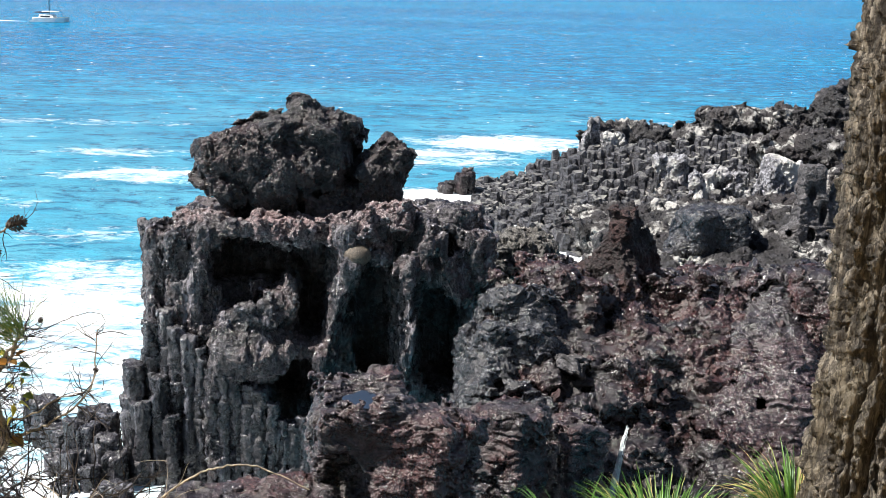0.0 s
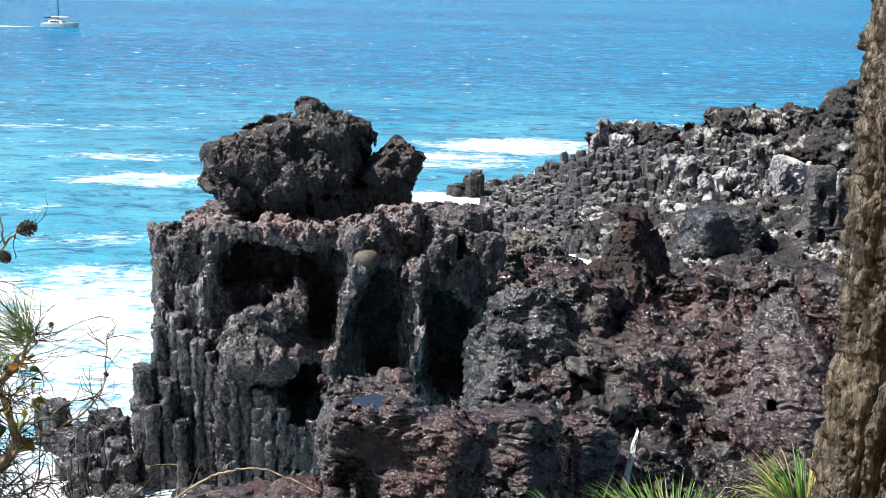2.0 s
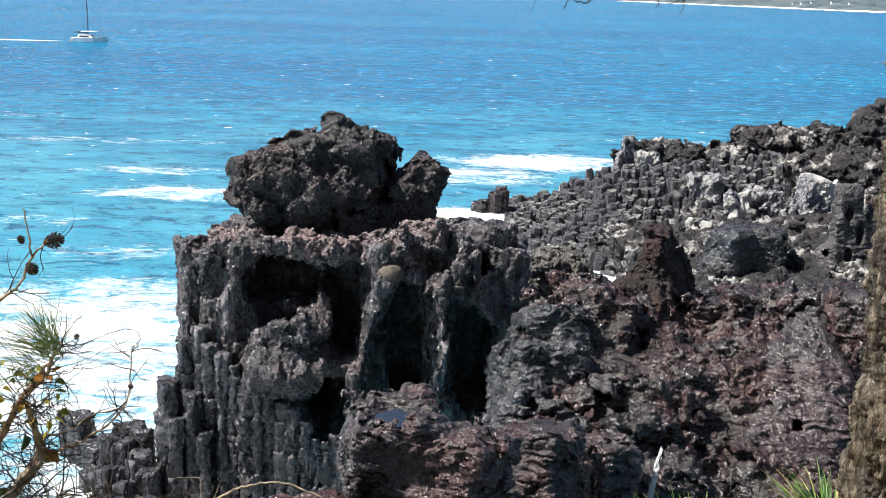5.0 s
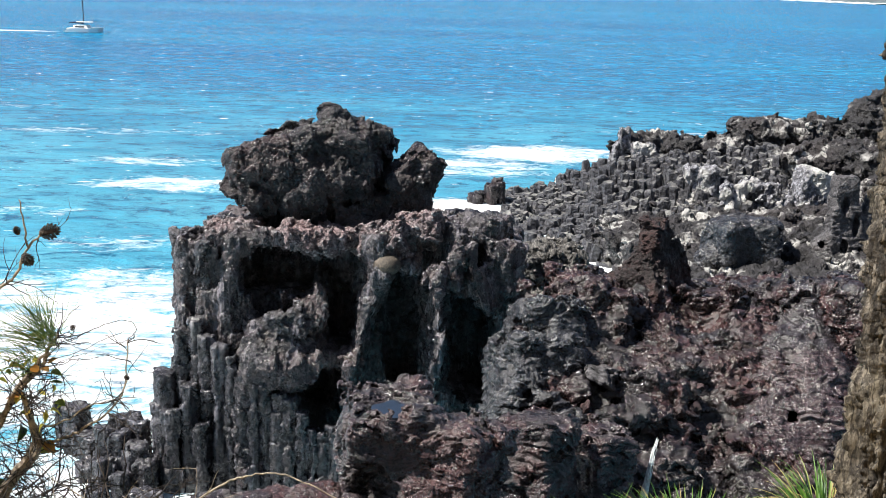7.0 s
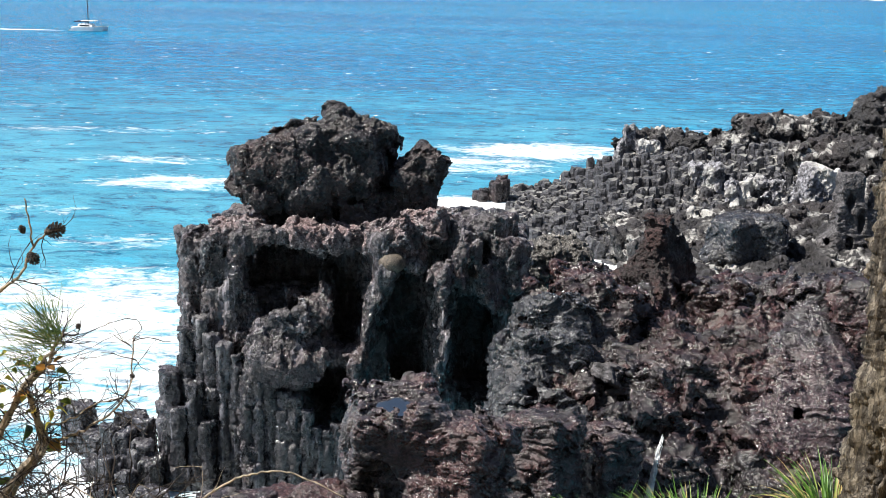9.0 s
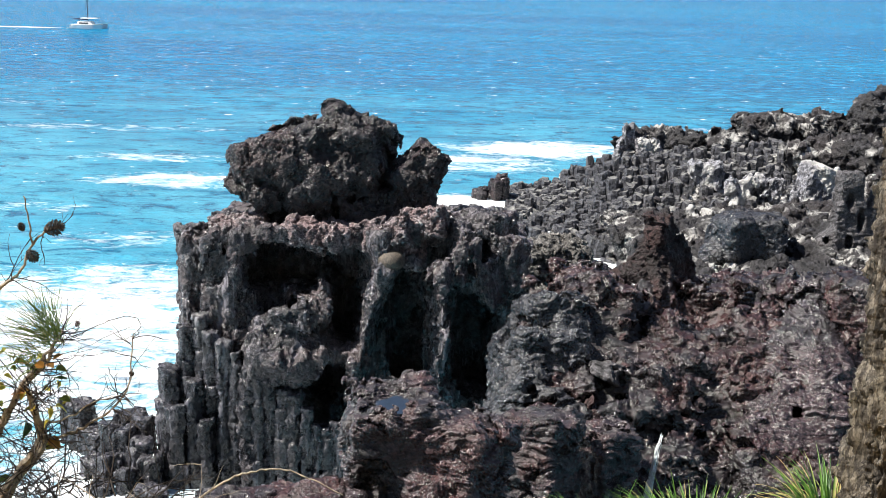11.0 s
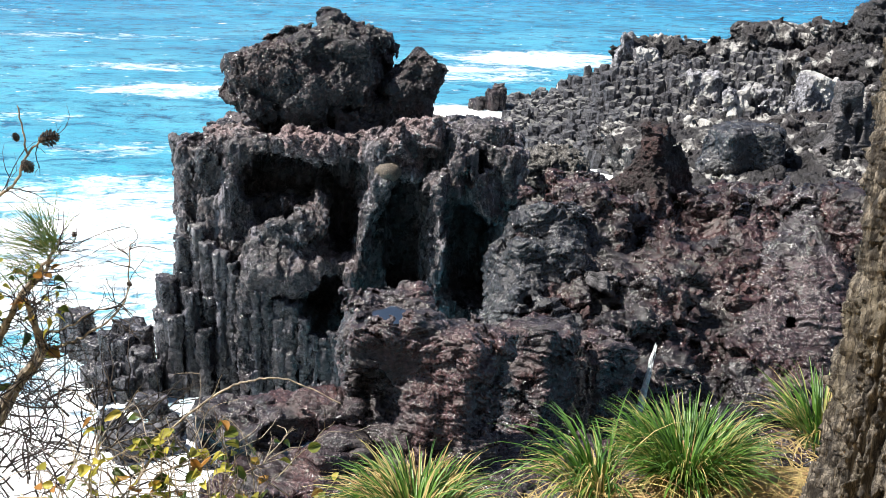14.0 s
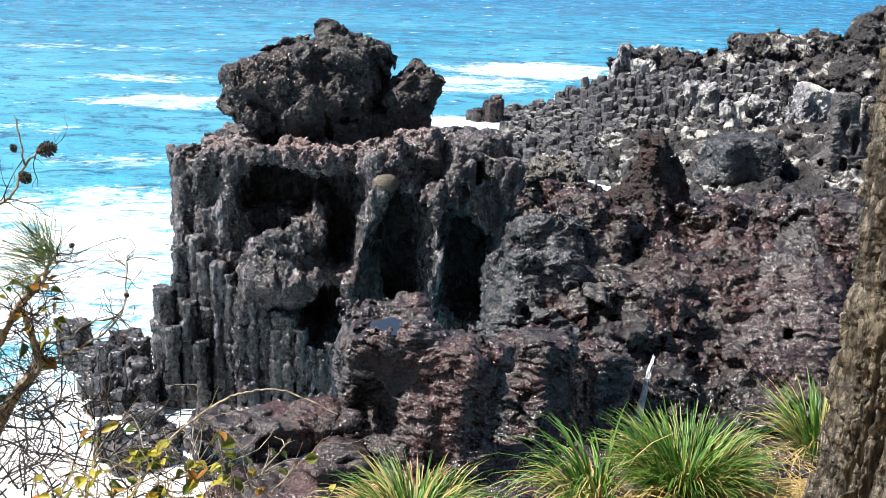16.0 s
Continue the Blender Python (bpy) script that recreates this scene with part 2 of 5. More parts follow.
def rock(name, dark, light, tint, tint_amount=0.4, guano=0.0, wet=0.3, grain=9.0, relief=0.06, patch=0.45, gloss=0.0, crest=0.0, drip=0.0, worn=0.5):
    """Weathered lava: patches, grain, pale worn edges, wet sheen; guano, sunlit crests painted pale and running stains
    where they are asked for.
    """
    m = Nodes(name)
    dark, light, tint = ((q[0], q[1], q[2] * 1.15) for q in (dark, light, tint))
    big, mid, small = m.noise(patch, 4), m.noise(2.3, 6, 0.65), m.noise(grain, 6, 0.7)
    c = m.mix(m.ramp(mid, 0.36, 0.68), tuple(v * 0.7 for v in dark), tuple(v * 0.8 for v in light))
    c = m.mix(m.math("MULTIPLY", m.ramp(big, 0.44, 0.6), tint_amount), c, tuple(v * 0.72 for v in tint))
    c = m.mix(m.ramp(small, 0.4, 0.58, 0.8, 0), c, tuple(v * 0.3 for v in dark))
    c = m.mix(m.ramp(m.noise(grain * 2.6, 4, 0.8), 0.56, 0.68, 0, 0.55), c, tuple(min(1, v * 2.3) for v in light))
    edge = m.math("MULTIPLY", m.ramp(m.point(), 0.52, 0.62), m.ramp(m.noise(4.0, 5, 0.7), 0.4, 0.62, 0, worn))
    c = m.mix(edge, c, tuple(min(1, v * 3.4) for v in light))
    if drip:
        run = m.noise(2.2, 6, 0.68, m.stretch(1, 1, 0.1), 0.5)
        c = m.mix(m.ramp(run, 0.55, 0.64, 0, drip), c, tuple(min(1, v * 1.9) for v in light))
        c = m.mix(m.ramp(run, 0.48, 0.38, 0, drip), c, tuple(v * 0.5 for v in dark))
    if guano:
        g = m.math("MULTIPLY", m.ramp(m.noise(0.32, 3), 0.5, 0.62), m.ramp(m.noise(1.5, 5, 0.65, m.stretch(1, 1, 0.55)), 0.52 - guano * 0.1, 0.66 - guano * 0.1))
        c = m.mix(m.math("MULTIPLY", g, min(1.0, guano)), c, (0.55, 0.54, 0.52))
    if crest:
        # Sunlight on tops put into the colour: upward faces are mixed paler.
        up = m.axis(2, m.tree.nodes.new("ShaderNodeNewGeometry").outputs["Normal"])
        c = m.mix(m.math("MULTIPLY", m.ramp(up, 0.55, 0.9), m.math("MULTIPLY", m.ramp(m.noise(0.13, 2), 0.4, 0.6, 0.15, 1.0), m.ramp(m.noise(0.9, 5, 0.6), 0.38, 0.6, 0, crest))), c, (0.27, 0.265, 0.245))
    h = m.math("ADD", m.noise(grain * 0.8, 8, 0.75), m.math("MULTIPLY", m.voro(grain * 1.6), 0.4))
    h = m.math("ADD", h, m.math("MULTIPLY", m.crease(grain * 0.25, m.stretch(1, 1, 2.2)), 0.85))
    w = m.ramp(m.noise(1.3, 5, 0.65), 0.4 - 0.08 * gloss, 0.56 - 0.08 * gloss)
    m.set(Base_Color=c, Roughness=m.mix(w, (0.7,) * 3, (max(0.22, 0.72 - wet),) * 3), Normal=m.bump(h, 1.0 - 0.35 * gloss, relief * (1.9 - 0.6 * gloss)))
    m.bsdf.inputs["Specular IOR Level"].default_value = 0.5 + 0.35 * gloss
    return m.mat


M_BASALT = rock("dark basalt", (0.015, 0.0125, 0.0135), (0.06, 0.049, 0.049), (0.095, 0.054, 0.045), 0.6, 0.0, 0.45, 9.0, 0.06, 0.45, 0.4, worn=0.28)
M_CLIFF = rock("cliff basalt", (0.027, 0.025, 0.025), (0.148, 0.135, 0.132), (0.17, 0.115, 0.1), 0.5, 0.0, 0.5, 9.0, 0.06, 0.45, 0.5, 0.0, 0.7)
M_RIM = rock("brown rim crust", (0.09, 0.068, 0.065), (0.44, 0.36, 0.33), (0.42, 0.25, 0.21), 0.5, 0.0, 0.3, 8.0, 0.05, 0.6)
M_COLUMN = rock("column basalt", (0.018, 0.018, 0.02), (0.1, 0.098, 0.1), (0.1, 0.088, 0.082), 0.4, 0.15, 0.55, 7.0, 0.04, 0.45, 0.5, 0.0, 0.6)
M_SLOPE = rock("rusty lava", (0.011, 0.008, 0.008), (0.038, 0.03, 0.029), (0.09, 0.034, 0.028), 0.7, 0.0, 0.62, 8.0, 0.05, 0.28, 0.75)
M_KNOB = rock("grey lava", (0.018, 0.019, 0.02), (0.08, 0.082, 0.083), (0.06, 0.053, 0.05), 0.5, 0.0, 0.55, 8.0, 0.05, 0.4, 0.6)
M_TONGUE = rock("ropy lava", (0.018, 0.015, 0.015), (0.066, 0.054, 0.055), (0.09, 0.05, 0.047), 0.6, 0.0, 0.62, 8.0, 0.05, 0.3, 0.9)
M_RED = rock("red scoria", (0.014, 0.009, 0.008), (0.055, 0.033, 0.03), (0.1, 0.036, 0.028), 0.6, 0.0, 0.2, 8.0, 0.06)
M_POOL = rock("wet brown lava", (0.015, 0.011, 0.011), (0.09, 0.07, 0.067), (0.13, 0.055, 0.045), 0.6, 0.0, 0.6, 12.0, 0.04, 0.6, 0.7)
M_FIELD = rock("columns with painted sunlit tops", (0.008, 0.008, 0.009), (0.045, 0.045, 0.046), (0.06, 0.06, 0.059), 0.5, 0.2, 0.3, 3.5, 0.08, 0.12, 0.2, 0.85)
M_CRUST = rock("guano streaked crust", (0.01, 0.0095, 0.0095), (0.047, 0.044, 0.044), (0.055, 0.04, 0.035), 0.5, 0.85, 0.15, 3.5, 0.1, 0.15)
M_GUANO = rock("guano whitened lava", (0.12, 0.12, 0.12), (0.6, 0.6, 0.59), (0.2, 0.19, 0.18), 0.3, 2.2, 0.1, 3.5, 0.1, 0.3)
M_MELT = rock("pale melted lava", (0.05, 0.048, 0.046), (0.2, 0.19, 0.175), (0.12, 0.1, 0.085), 0.4, 0.0, 0.2, 5.0, 0.06)
M_LICHEN = rock("pale lichened lava", (0.05, 0.048, 0.04), (0.26, 0.245, 0.2), (0.1, 0.09, 0.07), 0.5, 0.0, 0.1, 5.0, 0.08)
M_STONE = rock("yellow stone", (0.1, 0.08, 0.055), (0.21, 0.17, 0.115), (0.15, 0.115, 0.07), 0.4, 0.0, 0.1, 14.0, 0.015)


def thing(name, me, mat, label, category, group="", kind=""):
    return tagged(part(name, me, mat), label, category, group, kind)


# ---- sea ----
sea = Nodes("sea water")
X, Y = sea.axis(0), sea.axis(1)


def spot(m, cx, cy, rx, ry):
    """1 in the middle of an ellipse on the ground, 0 outside."""
    a = m.math("DIVIDE", m.math("SUBTRACT", X, cx), rx)
    b = m.math("DIVIDE", m.math("SUBTRACT", Y, cy), ry)
    return m.ramp(m.math("ADD", m.math("MULTIPLY", a, a), m.math("MULTIPLY", b, b)), 0.0, 1.0, 1.0, 0.0)


far = sea.ramp(Y, 60, 270)
patches = sea.ramp(sea.noise(0.006, 4, 0.5, sea.stretch(0.5, 1.6, 1)), 0.35, 0.68)
deep = sea.mix(patches, (0.0, 0.11, 0.28), (0.0, 0.18, 0.355))
shallow = sea.mix(sea.ramp(sea.noise(0.05, 4), 0.35, 0.65), (0.025, 0.23, 0.38), (0.09, 0.36, 0.49))
water = sea.mix(far, shallow, deep)
water = sea.mix(sea.math("MULTIPLY", sea.ramp(Y, 175, 65), sea.ramp(sea.noise(0.06, 5, 0.6), 0.35, 0.65, 0.1, 0.65)), water, (0.1, 0.39, 0.5))
# where the swell breaks: x, y, half-widths, strength
BREAKERS = [(-25, 60, 30, 26, 0.84), (-12, 46, 14, 14, 0.9), (-15, 36, 20, 14, 1.0), (-29, 112.5, 14, 7, 0.74), (-34, 126, 17, 5, 0.56), (-48, 149, 28, 5, 0.54), (-37, 98, 9, 5, 0.5), (-27, 86, 10, 7, 0.5), (-60, 118, 22, 5, 0.55),
            (8, 140, 18, 11, 0.84), (-1, 128, 15, 12, 0.64), (-1, 102, 10, 10, 1.0), (4, 88, 7, 13, 1.0), (22, 163, 30, 3, 0.5), (-70, 175, 40, 4, 0.42), (8, 82, 7, 8, 1.0)]
surf = 0.0
for cx, cy, rx, ry, k in BREAKERS:
    surf = sea.math("MAXIMUM", surf, sea.math("MULTIPLY", spot(sea, cx, cy, rx, ry), k))
streak = sea.noise(0.16, 7, 0.62, sea.stretch(0.6, 1.0, 1), 1.6)
lace = sea.noise(0.7, 8, 0.74, sea.stretch(0.6, 1.0, 1), 1.8)
level = sea.math("ADD", sea.math("MULTIPLY", streak, 0.45), sea.math("MULTIPLY", lace, 0.55))
foam = sea.ramp(sea.math("ADD", level, sea.math("MULTIPLY", surf, 0.32)), 0.645, 0.83)
caps = sea.math("MULTIPLY", sea.ramp(sea.noise(0.6, 5, 0.72, sea.stretch(0.5, 1.0, 1)), 0.645, 0.69), sea.ramp(Y, 60, 160, 0.3, 1.0))
foam = sea.math("MAXIMUM", foam, caps)
ripple = sea.math("ADD", sea.noise(0.45, 6, 0.68, sea.stretch(0.7, 1.1, 1)), sea.math("MULTIPLY", sea.noise(0.07, 3, 0.5, sea.stretch(0.5, 1.4, 1)), 2.0))
# Wave light and shade painted into the water colour: bright crests, dark troughs.
painted_chop = sea.noise(0.42, 9, 0.8, sea.stretch(0.55, 1.0, 1), 0.8)
water = sea.mix(sea.ramp(painted_chop, 0.5, 0.64, 0, 0.65), water, (0.045, 0.36, 0.55))
water = sea.mix(sea.ramp(painted_chop, 0.5, 0.39, 0, 0.85), water, (0.0, 0.075, 0.18))
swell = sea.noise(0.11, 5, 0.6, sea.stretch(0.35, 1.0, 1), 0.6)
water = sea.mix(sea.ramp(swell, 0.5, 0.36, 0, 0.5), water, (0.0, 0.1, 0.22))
wake = sea.math("MULTIPLY", spot(sea, -153, 391, 17, 4), sea.ramp(lace, 0.35, 0.5))
foam = sea.math("MAXIMUM", foam, wake)
boil = sea.math("ADD", spot(sea, -1.0, 101.5, 9, 7), sea.math("MULTIPLY", lace, 0.7))
foam = sea.math("MAXIMUM", foam, sea.ramp(boil, 0.62, 0.82))
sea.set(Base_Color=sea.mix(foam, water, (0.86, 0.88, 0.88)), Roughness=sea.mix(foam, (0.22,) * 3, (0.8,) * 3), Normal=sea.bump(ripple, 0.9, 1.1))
sea.bsdf.inputs["Specular IOR Level"].default_value = 0.03
R, A = np.array([6 * 1.12 ** i for i in range(60)]), np.linspace(0, 2 * math.pi, 97)[:-1]
R = np.append(R[R < 4700], 4880)
gx, gy = R[:, None] * np.cos(A), R[:, None] * np.sin(A)
v = np.stack([gx.ravel(), gy.ravel(), np.zeros(gx.size)], 1)
nr, na = len(R), len(A)
i, j = np.meshgrid(np.arange(nr - 1), np.arange(na), indexing="ij")
f = np.stack([i * na + j, (i + 1) * na + j, (i + 1) * na + (j + 1) % na, i * na + (j + 1) % na], 2).reshape(-1, 4)
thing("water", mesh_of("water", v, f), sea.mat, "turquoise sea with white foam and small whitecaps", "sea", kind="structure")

# ---- the main cliff and its boulders ----


def cliff_field(p):
    # the body, its face set back between the buttresses
    d = join(0.2, block(p, (-5.1, 50.6, 4.2), (6.2, 4.0, 5.4), 0, 0.2), block(p, (-5.0, 47.0, 3.6), (5.6, 1.0, 5.0), 4, 0.3))
    # the fluted corner by the open sea
    for x, y, half, turn, foot, top in ((-11.3, 45.1, 0.42, 30, 3.0, 9.75), (-10.62, 44.75, 0.4, 14, 3.2, 9.8), (-9.98, 44.4, 0.4, 38, 2.6, 10.05), (-9.5, 44.9, 0.3, 24, 2.2, 9.9)):
        d = join(0.06, d, block(p, (x, y + 1.0, (foot + top) / 2), (half, 1.3, (top - foot) / 2), turn, 0.06, 0, 1.5))
    d = join(0.1, d, block(p, (-10.4, 46.6, 4.4), (1.25, 1.6, 5.35), 6, 0.1))
    # the ledge under the rim
    d = join(0.12, d, block(p, (-7.6, 46.3, 9.8), (1.9, 1.5, 0.22), 6, 0.1, -8, -2), block(p, (-5.4, 46.2, 9.75), (1.0, 1.4, 0.4), -20, 0.12, 0, 5))
    # the bulge and its rib
    d = join(0.12, d, ell(p, (-7.6, 44.9, 5.2), (2.2, 2.2, 1.45)), block(p, (-7.3, 44.7, 6.25), (1.7, 1.2, 0.6), 14, 0.12, -20, -26), block(p, (-8.5, 44.3, 4.9), (0.95, 0.9, 1.3), 34, 0.12, -8, 6), block(p, (-6.6, 44.5, 5.3), (0.95, 0.9, 0.75), 30, 0.12, -10, 14))
    d = join(0.1, d, block(p, (-6.2, 46.6, 8.6), (0.3, 1.0, 1.4), 38, 0.08, 0, -14), block(p, (-6.4, 45.0, 7.5), (0.6, 0.9, 0.6), 34, 0.1, -12, -30), block(p, (-8.3, 44.6, 2.6), (1.3, 1.2, 2.0), 28, 0.1))
    # the rib that carries the round stone
    d = join(0.1, d, block(p, (-3.4, 45.2, 9.55), (0.85, 1.4, 0.8), 20, 0.12, -6, -12), block(p, (-3.75, 45.0, 8.1), (0.26, 1.5, 1.2), -6, 0.08, 2, 26), block(p, (-4.25, 45.0, 6.6), (0.2, 1.6, 1.3), -8, 0.06, 2, 6), block(p, (-4.6, 44.9, 4.6), (0.2, 1.6, 1.6), -8, 0.06, 3, 10), block(p, (-5.35, 45.0, 5.3), (0.3, 1.0, 0.8), 38, 0.1, 0, -32))
    # the sharp rib and the lumpy nose over it
    d = join(0.1, d, block(p, (-1.3, 45.0, 6.3), (0.24, 1.8, 2.9), -8, 0.06, 3, 1), block(p, (-0.85, 45.2, 9.4), (0.42, 1.4, 1.2), 24, 0.08, -4, 12), ell(p, (-1.2, 44.2, 3.9), (0.4, 0.7, 0.6)))
    d = join(0.12, d, block(p, (0.6, 45.9, 9.95), (0.7, 1.0, 0.95), 36, 0.12, 0, -6), block(p, (1.0, 45.6, 9.1), (0.6, 1.0, 1.0), 24, 0.15, 0, 12), block(p, (-0.1, 44.9, 8.6), (0.55, 0.8, 0.5), 40, 0.12, -10, -24), ell(p, (0.7, 45.0, 7.8), (0.55, 0.8, 0.6)), block(p, (0.9, 47.0, 5), (1.0, 1.2, 5), 0, 0.2))
    # deeper hollows
    d = cut(d, join(0.2, block(p, (-7.7, 45.2, 8.55), (1.5, 2.2, 0.88), 10, 0.2, 0, -3), block(p, (-5.9, 45.0, 8.75), (1.5, 1.9, 0.6), 8, 0.2)), 0.1)
    d = cut(d, join(0.2, block(p, (-5.1, 45.0, 7.5), (0.68, 2.6, 2.0), 8, 0.2, 0, 4), block(p, (-5.75, 44.3, 3.9), (0.8, 2.6, 1.0), 10, 0.2, 0, 22)), 0.1)
    d = cut(d, join(0.2, block(p, (-2.55, 45.4, 5.9), (0.95, 3.6, 3.0), 10, 0.2), block(p, (-1.95, 44.4, 9.7), (0.35, 1.6, 0.7), 14, 0.12, 0, 10)), 0.1)
    d = cut(d, join(0.2, block(p, (0.15, 45.2, 5.4), (0.95, 3.2, 2.3), 10, 0.2), block(p, (0.1, 44.6, 9.3), (0.25, 1.0, 0.5), 24, 0.1)), 0.1)
    return d


def rim_field(p):
    d = join(0.2, block(p, (-9.6, 45.7, 9.95), (0.8, 1.0, 0.36), 15, 0.15, 0, -8), block(p, (-8.0, 46.2, 9.85), (1.0, 1.0, 0.22), -8, 0.1), block(p, (-6.2, 45.6, 10.05), (1.15, 1.2, 0.32), 10, 0.15, 0, 5))
    return join(0.2, d, block(p, (-3.2, 44.75, 9.95), (0.9, 0.9, 0.55), -24, 0.12, -32, -16), block(p, (-1.95, 45.2, 10.35), (0.85, 1.0, 0.42), -14, 0.12, -30, -8), block(p, (-6.2, 45.1, 9.95), (0.9, 0.7, 0.36), -20, 0.12, -30, 6), block(p, (-5.0, 45.4, 9.9), (0.5, 0.6, 0.3), -10, 0.1, -25), block(p, (-4.9, 46.2, 9.9), (0.9, 1.2, 0.25), 5, 0.15), block(p, (-8.95, 46.0, 10.25), (0.42, 0.6, 0.3), 5, 0.12))


me = net("sea_cliff", cliff_field, (-13.2, 41.0, -0.8), (3.2, 53.2, 12.0), 0.085, ((0.5, 0.2, "soft", 0.5), (0.8, 0.26, "cell", 0.45), (1.7, 0.13, "cell", 0.8)), crag(0.055, 2.3, 0.7), 3.0, 1)
cliff = thing("sea_cliff", me, M_CLIFF, "black basalt sea cliff with ribs, shaded hollows and a brown rim", "cliff")
me = net("rim_crust", rim_field, (-12, 43, 8.6), (0.4, 48.4, 11.8), 0.07, ((0.8, 0.12, "soft", 1), (1.3, 0.16, "cell", 1), (2.4, 0.1, "cell", 1)), crag(0.07, 3.0), 5.0, 1)
part("rim_crust", me, M_RIM, cliff, "crusty reddish-brown lava rim")


def boulder_field(p):
    d = ell(p, (-6.75, 47.5, 12.25), (2.75, 2.3, 2.0))
    d = join(0.25, d, block(p, (-7.2, 47.3, 12.8), (2.5, 1.7, 1.15), 6, 0.3, -6, -15), block(p, (-4.75, 47.2, 12.85), (0.95, 1.5, 1.35), -12, 0.2, 0, 4), block(p, (-9.25, 47.3, 12.35), (0.7, 1.4, 0.75), 12, 0.2, 0, 12))
    d = join(0.25, d, ell(p, (-6.75, 47.5, 10.75), (1.95, 1.8, 1.35)), ell(p, (-5.85, 47.0, 14.75), (0.42, 0.5, 0.4)), block(p, (-4.1, 46.8, 13.95), (0.42, 0.7, 0.42), 20, 0.12, 0, 14), block(p, (-4.9, 47.0, 10.6), (0.9, 1.2, 0.8), 10, 0.2))
    return cut(d, rod(p, (-3.2, 45.0, 12.9), (-3.9, 48.5, 11.2), 0.3, 0.3), 0.15)


def lobe_field(p):
    d = block(p, (-2.55, 46.8, 12.3), (1.15, 0.8, 0.62), 8, 0.2, 0, -42)
    d = join(0.15, d, block(p, (-1.75, 46.6, 12.75), (0.42, 0.5, 0.33), 10, 0.1, 0, 22), block(p, (-2.9, 47.1, 10.9), (1.15, 0.9, 0.85), 5, 0.2, 0, -8), ell(p, (-2.15, 46.8, 11.9), (0.55, 0.7, 0.7)))
    return d


me = net("lava_boulder", boulder_field, (-10.8, 43.8, 9), (-3.0, 51, 15.8), 0.07, ((0.6, 0.14, "soft", 1.0), (0.8, 0.26, "cell", 1.0), (1.7, 0.12, "cell", 1.0)), crag(0.055, 2.4), 11.0, 1, 0.2)
thing("lava_boulder", me, M_BASALT, "huge rough black lava boulder perched on the cliff top", "boulder", "perched boulders")
me = net("lava_boulder", lobe_field, (-4.9, 44.6, 9.6), (-0.6, 49.4, 14.4), 0.06, ((1.2, 0.16, "cell", 1.0), (2.4, 0.09, "cell", 1.0)), crag(0.05, 2.6), 21.0, 1)
thing("lava_boulder", me, M_BASALT, "smaller pointed black boulder leaning beside the huge one", "boulder", "perched boulders")

me = net("round_stone", lambda p: ell(p, (-3.25, 43.7, 9.7), (0.53, 0.5, 0.42)), (-4.2, 42.6, 8.8), (-2.3, 44.6, 10.4), 0.05, ((1.2, 0.06, "soft", 1),), None, 2.0, 0, 0.34)
thing("round_stone", me, M_STONE, "round yellowish weathered stone lodged in the cliff rim", "stone")


def column(name, rng, x, y, r, top, foot=-1.0, h=0.075):
    """A ragged jointed basalt column."""
    n = rng.choice((5, 6, 6, 7))
    side = [(2 * math.pi * (i + rng.uniform(-0.2, 0.2)) / n, r * rng.uniform(0.8, 1.02)) for i in range(n)]
    joints = [foot]
    while joints[-1] < top:
        joints.append(joints[-1] + rng.uniform(0.5, 1.7))
    joints = np.array(joints, np.float32)
    off = np.array([(rng.uniform(-0.06, 0.06), rng.uniform(-0.06, 0.06), rng.uniform(0.92, 1.06)) for _ in range(len(joints) + 1)], np.float32)
    tilt = rng.uniform(-0.2, 0.2), rng.uniform(-0.2, 0.2)

    def field(p):
        i = np.searchsorted(joints, p[2][0, 0])
        u, w, k = p[0] - x - off[i, 0], p[1] - y - off[i, 1], off[i, 2]
        d = np.max([u * math.cos(a) + w * math.sin(a) - q * k for a, q in side], axis=0)
        gap = np.min(np.abs(p[2][0, 0][:, None] - joints), axis=1)
        d = d + 0.045 * np.exp(-(gap / 0.05) ** 2)
        return -join(0.05, -d, -(p[2] - top - tilt[0] * u - tilt[1] * w))

    q = r * 1.15 + 0.2
    return net(name, field, (x - q, y - q, foot), (x + q, y + q, top + 0.4), h, ((1.3, 0.05, "soft", 0.5), (2.4, 0.07, "cell", 0.3)), crag(0.05, 3.2, 0.6), x * 7)


rng = random.Random(4)
# x, y, radius, top
STANDING = [(-11.95, 43.75, 0.48, 4.75), (-11.3, 44.15, 0.34, 6.4), (-10.75, 44.05, 0.34, 6.9), (-10.25, 43.8, 0.32, 6.3), (-9.75, 43.6, 0.33, 6.0), (-9.25, 43.45, 0.3, 5.6), (-8.78, 43.3, 0.32, 4.9), (-8.3, 43.2, 0.3, 4.6),
            (-7.85, 43.25, 0.32, 4.5), (-7.4, 43.2, 0.3, 4.3), (-6.95, 43.25, 0.32, 4.1), (-6.5, 43.2, 0.3, 3.6), (-6.05, 43.25, 0.32, 2.9), (-5.6, 43.2, 0.3, 2.75), (-5.15, 43.3, 0.32, 2.9), (-4.7, 43.3, 0.3, 3.2),
            (-11.5, 43.25, 0.36, 3.4), (-10.9, 43.4, 0.3, 4.4), (-10.4, 43.2, 0.3, 2.9)]
for x, y, r, top in STANDING:
    part("basalt_column", column("basalt_column", rng, x, y, r, top), M_COLUMN, cliff)
